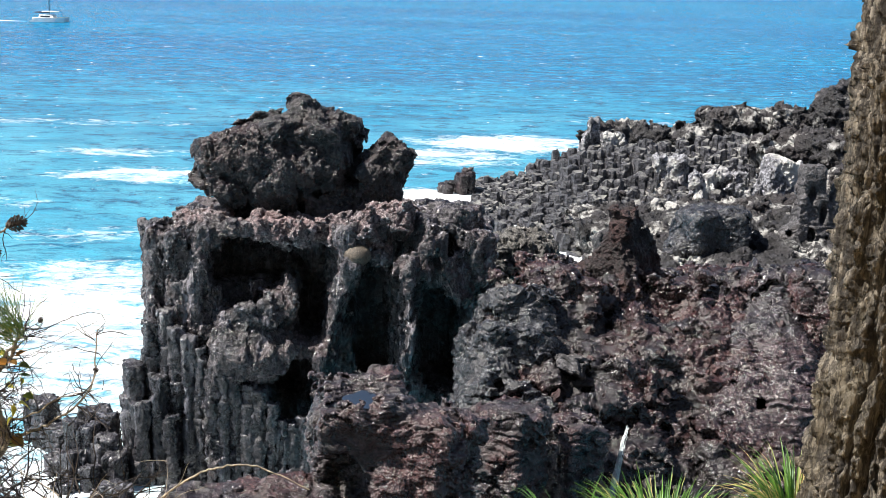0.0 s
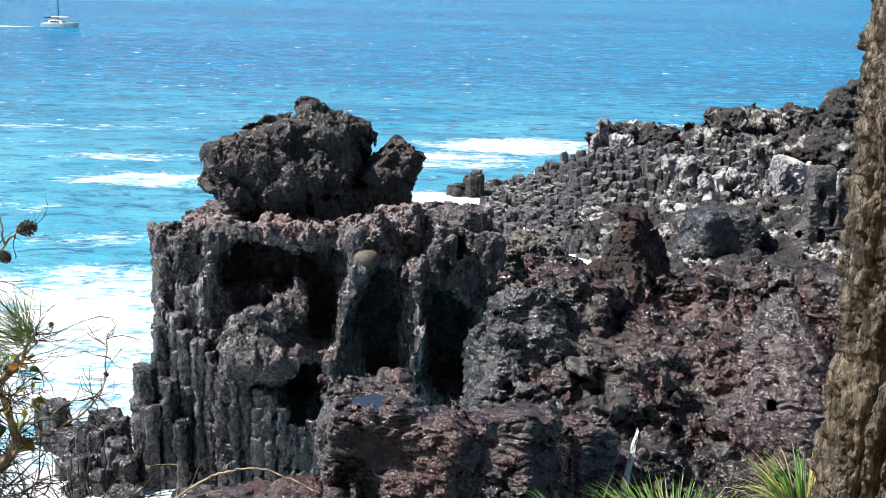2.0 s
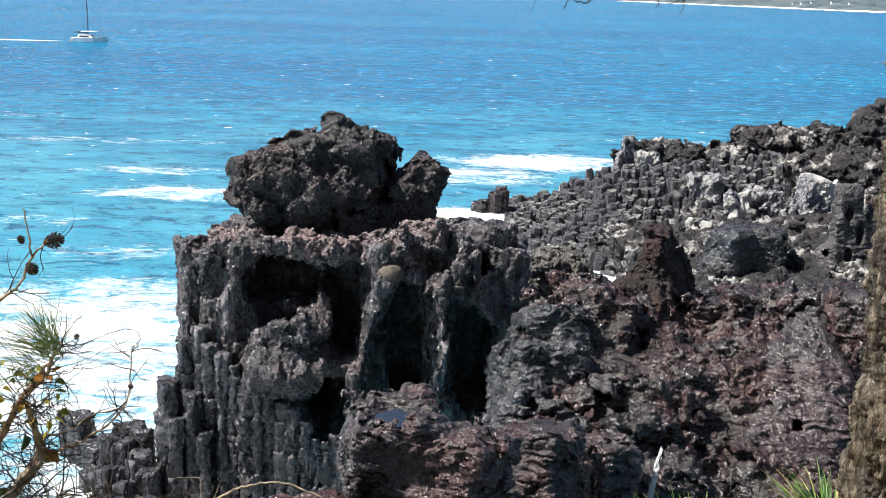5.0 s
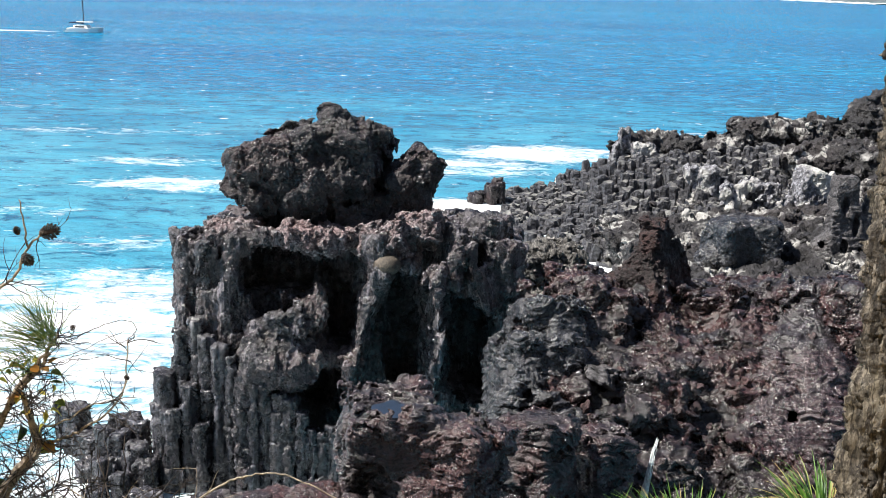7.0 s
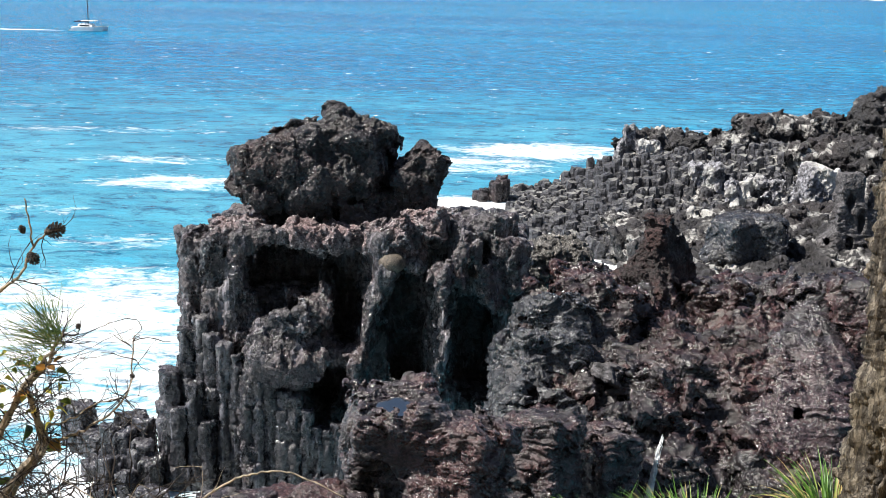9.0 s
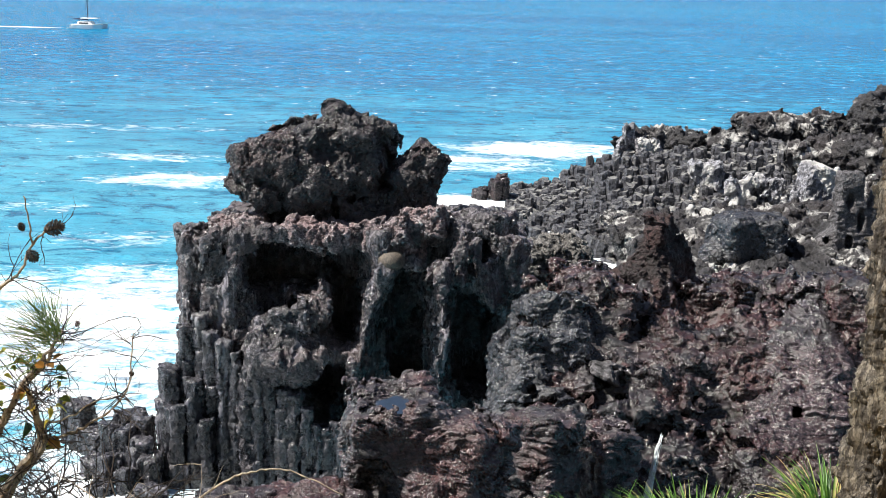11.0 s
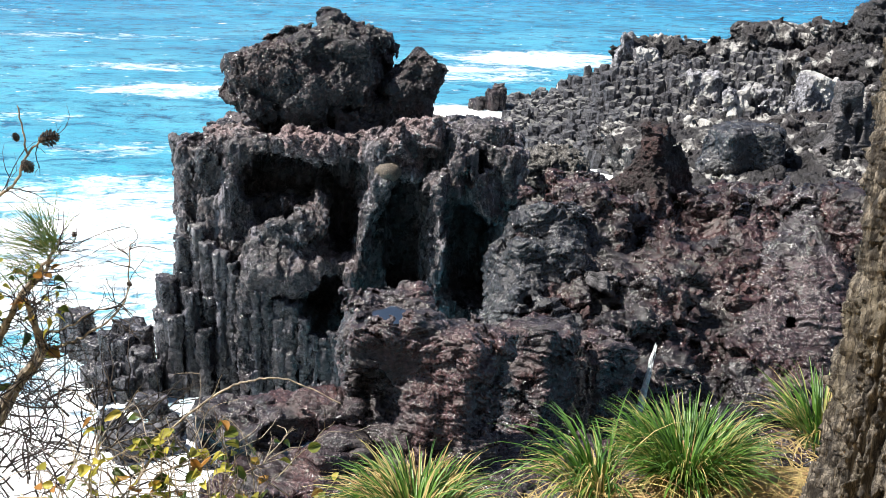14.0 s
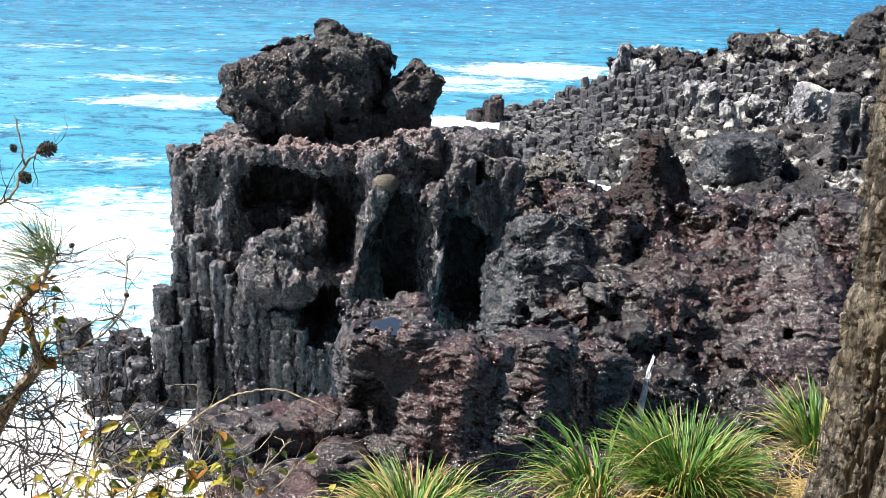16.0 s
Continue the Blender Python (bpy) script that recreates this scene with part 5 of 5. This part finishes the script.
def leaf_mesh(rng, L):
    """A rounded leaf, cupped, with a bent midrib and a short stalk."""
    w, cup, bend = L * rng.uniform(0.3, 0.45), rng.uniform(0.3, 1.1), rng.uniform(-0.3, 0.9)
    bm = bmesh.new()
    rows = []
    for k in range(6):
        t = k / 5
        ww = w * math.sin(math.pi * (0.06 + 0.9 * t ** 0.85)) ** 0.75
        z = -bend * L * t * t
        rows.append([bm.verts.new((s_ * ww, 0.2 * L + t * L, z + cup * ww * abs(s_) ** 1.5)) for s_ in (-1, -0.5, 0, 0.5, 1)])
    for a, b in zip(rows, rows[1:]):
        for i in range(4):
            bm.faces.new((a[i], a[i + 1], b[i + 1], b[i]))
    tube(bm, [(0, 0, 0), (0, 0.2 * L, 0)], [0.0012, 0.001], 4)
    return bm


leaves = []
for _ in range(8):
    me = bpy.data.meshes.new("leaf")
    b = leaf_mesh(rng, rng.uniform(0.034, 0.062))
    b.to_mesh(me)
    b.free()
    leaves.append(smooth(me))
fresh = Nodes("yellow-green leaf")
rr = fresh.random()
fc = fresh.mix(fresh.ramp(rr, 0.1, 0.6), (0.07, 0.11, 0.02), (0.55, 0.48, 0.08))
fc = fresh.mix(fresh.ramp(rr, 0.78, 0.86), fc, (0.42, 0.20, 0.045))
fc = fresh.mix(fresh.ramp(fresh.noise(60, 4), 0.5, 0.7, 0, 0.4), fc, (0.12, 0.09, 0.03))
fresh.set(Base_Color=fc, Roughness=0.4)
thin = fresh.tree.nodes.new("ShaderNodeBsdfTranslucent")
fresh.put(thin.inputs[0], fc)
both = fresh.tree.nodes.new("ShaderNodeMixShader")
both.inputs[0].default_value = 0.45
fresh.tree.links.new(fresh.bsdf.outputs[0], both.inputs[1])
fresh.tree.links.new(thin.outputs[0], both.inputs[2])
fresh.tree.links.new(both.outputs[0], fresh.tree.nodes["Material Output"].inputs[0])
for me in leaves:
    me.materials.append(fresh.mat)
for i in range(175):
    p = rng.choice(ends)
    ob = part("leaf", rng.choice(leaves), None, shrub)
    ob.matrix_basis = Matrix.Translation(p) @ pose(0, 0, 0, rng.uniform(-50, 50), rng.uniform(-60, 60), rng.uniform(0, 360)) @ Matrix.Diagonal((0.8, 0.8, 0.8, 1))
for i in range(38):
    p = Vector((rng.uniform(-1.56, -1.24), rng.uniform(3.34, 3.46), rng.uniform(18.64, 18.86)))
    ob = part("leaf", rng.choice(leaves), None, sap, "small yellow-green leaf")
    ob.matrix_basis = Matrix.Translation(p) @ pose(0, 0, 0, rng.uniform(-50, 50), rng.uniform(-60, 60), rng.uniform(0, 360)) @ Matrix.Diagonal((0.65, 0.65, 0.65, 1))
for i in range(14):
    p = A[rng.randrange(12, len(A))] + Vector((rng.uniform(-0.15, 0.06), rng.uniform(-0.05, 0.05), rng.uniform(-0.02, 0.13)))
    ob = part("leaf", rng.choice(leaves), None, sap, "small yellow-green leaf")
    ob.matrix_basis = Matrix.Translation(p) @ pose(0, 0, 0, rng.uniform(-50, 50), rng.uniform(-60, 60), rng.uniform(0, 360))

# ---- water on the rocks ----
pool = Nodes("still water")
pool.set(Base_Color=(0.012, 0.02, 0.035), Roughness=0.04, Normal=pool.bump(pool.noise(9, 3), 0.25, 0.01))
rng = random.Random(80)
for x, y, z, a, b, what in ((-1.9, 27.25, 9.74, 0.42, 0.6, "blue rain pool lying in the top of the block"), (-3.76, 26.0, 6.86, 0.8, 0.65, "shallow dark puddle on the lava shelf"), (-4.35, 24.1, 6.6, 0.6, 0.5, "shallow dark puddle on the lava shelf")):
    bm = bmesh.new()
    ring = [(1 + 0.1 * math.sin(3 * t + x) + 0.08 * math.sin(5 * t)) for t in (2 * math.pi * i / 28 for i in range(28))]
    top = [bm.verts.new((x + a * q * math.cos(2 * math.pi * i / 28), y + b * q * math.sin(2 * math.pi * i / 28), z)) for i, q in enumerate(ring)]
    low = [bm.verts.new((v.co.x, v.co.y, z - 0.3)) for v in top]
    bm.faces.new(top)
    for i in range(28):
        bm.faces.new((low[i], low[(i + 1) % 28], top[(i + 1) % 28], top[i]))
    tagged(part("rain_pool", bm, pool.mat), what, "puddle", "rain pools")

white = Nodes("falling water")
white.set(Base_Color=white.mix(white.ramp(white.noise(7, 5, 0.7, white.stretch(3, 3, 0.8)), 0.4, 0.6), (0.5, 0.53, 0.56), (0.85, 0.87, 0.88)), Roughness=0.35, Normal=white.bump(white.noise(20, 5), 0.8, 0.03))
rng = random.Random(85)
bm = bmesh.new()
for k in range(46):
    o, s_ = Vector((rng.gauss(0, 0.03), rng.gauss(0, 0.04), 0)), rng.uniform(0.0, 0.55)
    pts, way = [], [(5.60, 32.8, 7.1), (5.45, 32.55, 6.7), (5.30, 32.3, 6.0), (5.10, 32.1, 5.1), (4.85, 31.9, 4.2)]
    for i, q in enumerate(spline(way, 7)):
        t = i / 28
        if s_ <= t <= s_ + rng.uniform(0.3, 0.6):
            pts.append(q + o * (0.5 + 1.9 * t) + Vector((rng.gauss(0, 0.012), rng.gauss(0, 0.012), 0)))
    if len(pts) > 3:
        tube(bm, pts, [0.005 + 0.014 * rng.random() * math.sin(math.pi * (i + 0.6) / (len(pts) + 0.2)) for i in range(len(pts))], 4)
tagged(part("trickle", bm, white.mat), "thin white trickle of water falling down the lava", "waterfall")

# ---- far out: catamaran, islands, coast ----
gel = Nodes("white gelcoat")
gel.set(Base_Color=gel.mix(gel.ramp(gel.noise(0.8, 3), 0.4, 0.7), (0.78, 0.78, 0.76), (0.85, 0.85, 0.83)), Roughness=0.3)
dark = Nodes("tinted acrylic")
dark.set(Base_Color=(0.02, 0.025, 0.035), Roughness=0.15)
alu = Nodes("grey mast alloy")
alu.set(Base_Color=(0.10, 0.11, 0.13), Roughness=0.5, Metallic=0.4)
navy = Nodes("navy sail cover")
navy.set(Base_Color=(0.02, 0.03, 0.07), Roughness=0.85)
BX, BY = -130.0, 391.0
boat = tagged(empty("catamaran", BX, BY, 0), "white sailing catamaran under way with bare mast and furled sail", "boat")


def hull(y):
    """A slim hull along x, bow at +x, with a raked stem and a stepped stern."""
    bm = bmesh.new()
    rings = []
    for i in range(13):
        t = i / 12
        x, w = -5.4 + 11.2 * t, 0.85 * min(1, 0.6 + 2.4 * t, 3.6 * (1 - t) + 0.06)
        deck = 0.35 + 0.9 * min(1, t * 5) + 0.25 * t
        rings.append([bm.verts.new((BX + x + (0.3 * t if z > 0.5 else 0), BY + y + s_ * w * k, z)) for s_, k, z in ((-1, 0.25, -0.45), (-1, 0.9, 0.1), (-1, 1, deck), (1, 1, deck), (1, 0.9, 0.1), (1, 0.25, -0.45))])
    for a, b in zip(rings, rings[1:]):
        for k in range(6):
            bm.faces.new((a[k], a[(k + 1) % 6], b[(k + 1) % 6], b[k]))
    bm.faces.new(rings[0][::-1])
    bm.faces.new(rings[-1])
    return bm


def slab(x0, x1, y0, y1, z0, z1, inset=0.25, r=0.08):
    """A bevelled deck-house shape, narrower at the top."""
    bm = bmesh.new()
    lo = [bm.verts.new((BX + x, BY + y, z0)) for x, y in ((x0, y0), (x1, y0), (x1, y1), (x0, y1))]
    hi = [bm.verts.new((BX + x, BY + y, z1)) for x, y in ((x0 + inset * 0.4, y0 + inset), (x1 - inset * 2.2, y0 + inset), (x1 - inset * 2.2, y1 - inset), (x0 + inset * 0.4, y1 - inset))]
    bm.faces.new(lo[::-1])
    bm.faces.new(hi)
    for i in range(4):
        bm.faces.new((lo[i], lo[(i + 1) % 4], hi[(i + 1) % 4], hi[i]))
    bmesh.ops.bevel(bm, geom=bm.edges[:], offset=r, segments=2, affect="EDGES")
    return bm


for y in (-2.6, 2.6):
    part("hull", hull(y), gel.mat, boat)
part("deck", slab(-4.6, 2.6, -2.6, 2.6, 0.75, 1.35, 0.05), gel.mat, boat)
house = part("cabin", slab(-2.6, 2.4, -2.1, 2.1, 1.3, 2.35, 0.35), gel.mat, boat)
for y in (-2.08, 2.02):
    part("window", slab(-1.9, 1.2, y, y + 0.08, 1.6, 2.0, 0.02, 0.01), dark.mat, house, "dark tinted window")
part("bimini", slab(-1.6, 3.2, -2.0, 2.0, 3.2, 3.45, 0.15), gel.mat, boat, "white awning")
for x in (-1.3, 2.2):
    for y in (-1.8, 1.8):
        bm = bmesh.new()
        tube(bm, [(BX + x, BY + y, 2.1), (BX + x, BY + y, 3.3)], [0.05, 0.05], 6)
        part("awning_post", bm, alu.mat, boat)
bm = bmesh.new()
tube(bm, [(BX + 0.4, BY, 2.2), (BX + 0.3, BY, 10), (BX + 0.1, BY, 15.4)], [0.16, 0.15, 0.09], 8)
part("mast", bm, alu.mat, boat, "tall grey mast")
bm = bmesh.new()
tube(bm, [(BX + 0.3, BY, 3.0), (BX - 2.0, BY, 3.1), (BX - 4.4, BY, 3.0)], [0.28, 0.3, 0.16], 8)
part("boom", bm, navy.mat, boat, "boom with furled dark sail")
for a, b in (((5.4, 0), 12.0), ((0.2, -2.6), 13.5), ((0.2, 2.6), 13.5), ((5.4, 0), 9.0)):
    bm = bmesh.new()
    tube(bm, [(BX + a[0], BY + a[1], 1.4), (BX + 0.25, BY, b)], [0.04, 0.03], 4)
    part("stay", bm, alu.mat, boat)


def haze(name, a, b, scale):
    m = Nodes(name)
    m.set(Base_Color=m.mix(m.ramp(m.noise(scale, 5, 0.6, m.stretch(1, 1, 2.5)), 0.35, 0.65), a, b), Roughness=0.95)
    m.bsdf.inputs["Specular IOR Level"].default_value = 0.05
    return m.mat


# Aerial haze is painted into the blue-grey base colours of the far land.
M_ISLE = haze("haze-blued distant land", (0.19, 0.28, 0.37), (0.22, 0.31, 0.4), 0.02)
M_SHORE = haze("haze-blued wooded shore", (0.07, 0.1, 0.12), (0.13, 0.16, 0.17), 0.02)
M_MESA = haze("haze-blued distant bluff", (0.13, 0.17, 0.21), (0.19, 0.23, 0.27), 0.03)
M_SURF = haze("far surf", (0.8, 0.82, 0.83), (0.85, 0.86, 0.86), 0.05)
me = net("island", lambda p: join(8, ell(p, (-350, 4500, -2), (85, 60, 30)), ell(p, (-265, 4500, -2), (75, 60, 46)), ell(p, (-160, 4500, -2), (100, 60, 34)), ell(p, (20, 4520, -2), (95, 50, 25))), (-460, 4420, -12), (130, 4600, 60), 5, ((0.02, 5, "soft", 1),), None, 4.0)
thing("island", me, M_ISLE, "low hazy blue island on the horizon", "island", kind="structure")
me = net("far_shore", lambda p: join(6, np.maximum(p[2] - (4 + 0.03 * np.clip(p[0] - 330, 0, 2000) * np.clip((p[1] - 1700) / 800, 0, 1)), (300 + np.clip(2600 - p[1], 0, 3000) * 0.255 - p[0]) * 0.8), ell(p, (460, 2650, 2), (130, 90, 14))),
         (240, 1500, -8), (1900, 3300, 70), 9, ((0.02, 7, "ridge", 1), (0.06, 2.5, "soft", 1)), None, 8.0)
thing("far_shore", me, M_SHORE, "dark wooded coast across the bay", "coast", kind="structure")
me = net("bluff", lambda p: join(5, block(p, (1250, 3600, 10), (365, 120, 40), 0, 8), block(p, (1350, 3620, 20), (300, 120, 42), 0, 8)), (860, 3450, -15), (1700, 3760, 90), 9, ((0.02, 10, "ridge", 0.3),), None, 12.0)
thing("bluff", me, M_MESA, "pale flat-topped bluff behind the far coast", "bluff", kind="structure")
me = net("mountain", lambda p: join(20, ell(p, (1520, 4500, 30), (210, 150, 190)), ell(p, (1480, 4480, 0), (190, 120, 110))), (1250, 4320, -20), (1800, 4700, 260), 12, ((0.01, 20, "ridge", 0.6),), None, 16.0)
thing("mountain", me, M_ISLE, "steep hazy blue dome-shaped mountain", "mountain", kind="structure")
bm = bmesh.new()
for k in range(60):
    y0 = 2600 - k * 16
    x0 = 300 + (2600 - y0) * 0.255 - 6
    w = 12 + 5 * math.sin(k * 1.7)
    a = [bm.verts.new((x0 - w, y0, 0.3)), bm.verts.new((x0 + 14, y0, 2.2)), bm.verts.new((x0 + 18, y0 - 17, 2.2)), bm.verts.new((x0 + 4 - w, y0 - 17, 0.3))]
    bm.faces.new(a)
tagged(part("surf_line", bm, M_SURF), "white surf line along the far coast", "surf", kind="structure")
rng = random.Random(90)
for x, y, w, h in ((512, 1980, 14, 5), (528, 1990, 9, 6), (562, 1985, 16, 7), (585, 1978, 10, 6), (498, 1992, 7, 4), (620, 1990, 12, 5)):
    hb = tagged(empty("house", x, y, 3), "white flat-roofed house on the far coast", "house", "far coast houses")
    bm = bmesh.new()
    bmesh.ops.create_cube(bm, size=1, matrix=Matrix.Translation((x, y - 30, 4 + h / 2)) @ Matrix.Diagonal((w, 8, h + 3, 1)))
    bmesh.ops.bevel(bm, geom=bm.edges[:], offset=0.15, segments=1, affect="EDGES")
    part("wall", bm, gel.mat, hb)
    bm = bmesh.new()
    bmesh.ops.create_cube(bm, size=1, matrix=Matrix.Translation((x, y - 30, 5.65 + h)) @ Matrix.Diagonal((w + 0.8, 8.8, 0.4, 1)))
    part("roof", bm, M_MESA, hb)

# ---- an added glowing ring that stands in for the bright haze over the horizon ----
glare = Nodes("glowing horizon haze")
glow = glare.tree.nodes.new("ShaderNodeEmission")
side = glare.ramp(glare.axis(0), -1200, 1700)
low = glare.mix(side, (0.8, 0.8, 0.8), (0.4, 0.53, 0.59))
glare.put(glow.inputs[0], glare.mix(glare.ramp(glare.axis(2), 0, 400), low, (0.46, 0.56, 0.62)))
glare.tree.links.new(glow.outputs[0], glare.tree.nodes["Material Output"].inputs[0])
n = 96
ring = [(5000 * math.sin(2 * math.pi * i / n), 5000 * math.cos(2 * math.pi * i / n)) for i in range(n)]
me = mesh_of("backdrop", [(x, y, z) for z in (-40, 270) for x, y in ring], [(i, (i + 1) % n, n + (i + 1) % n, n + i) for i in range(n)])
thing("backdrop", me, glare.mat, "glowing backdrop ring standing in for the pale horizon sky", "sky", kind="structure")
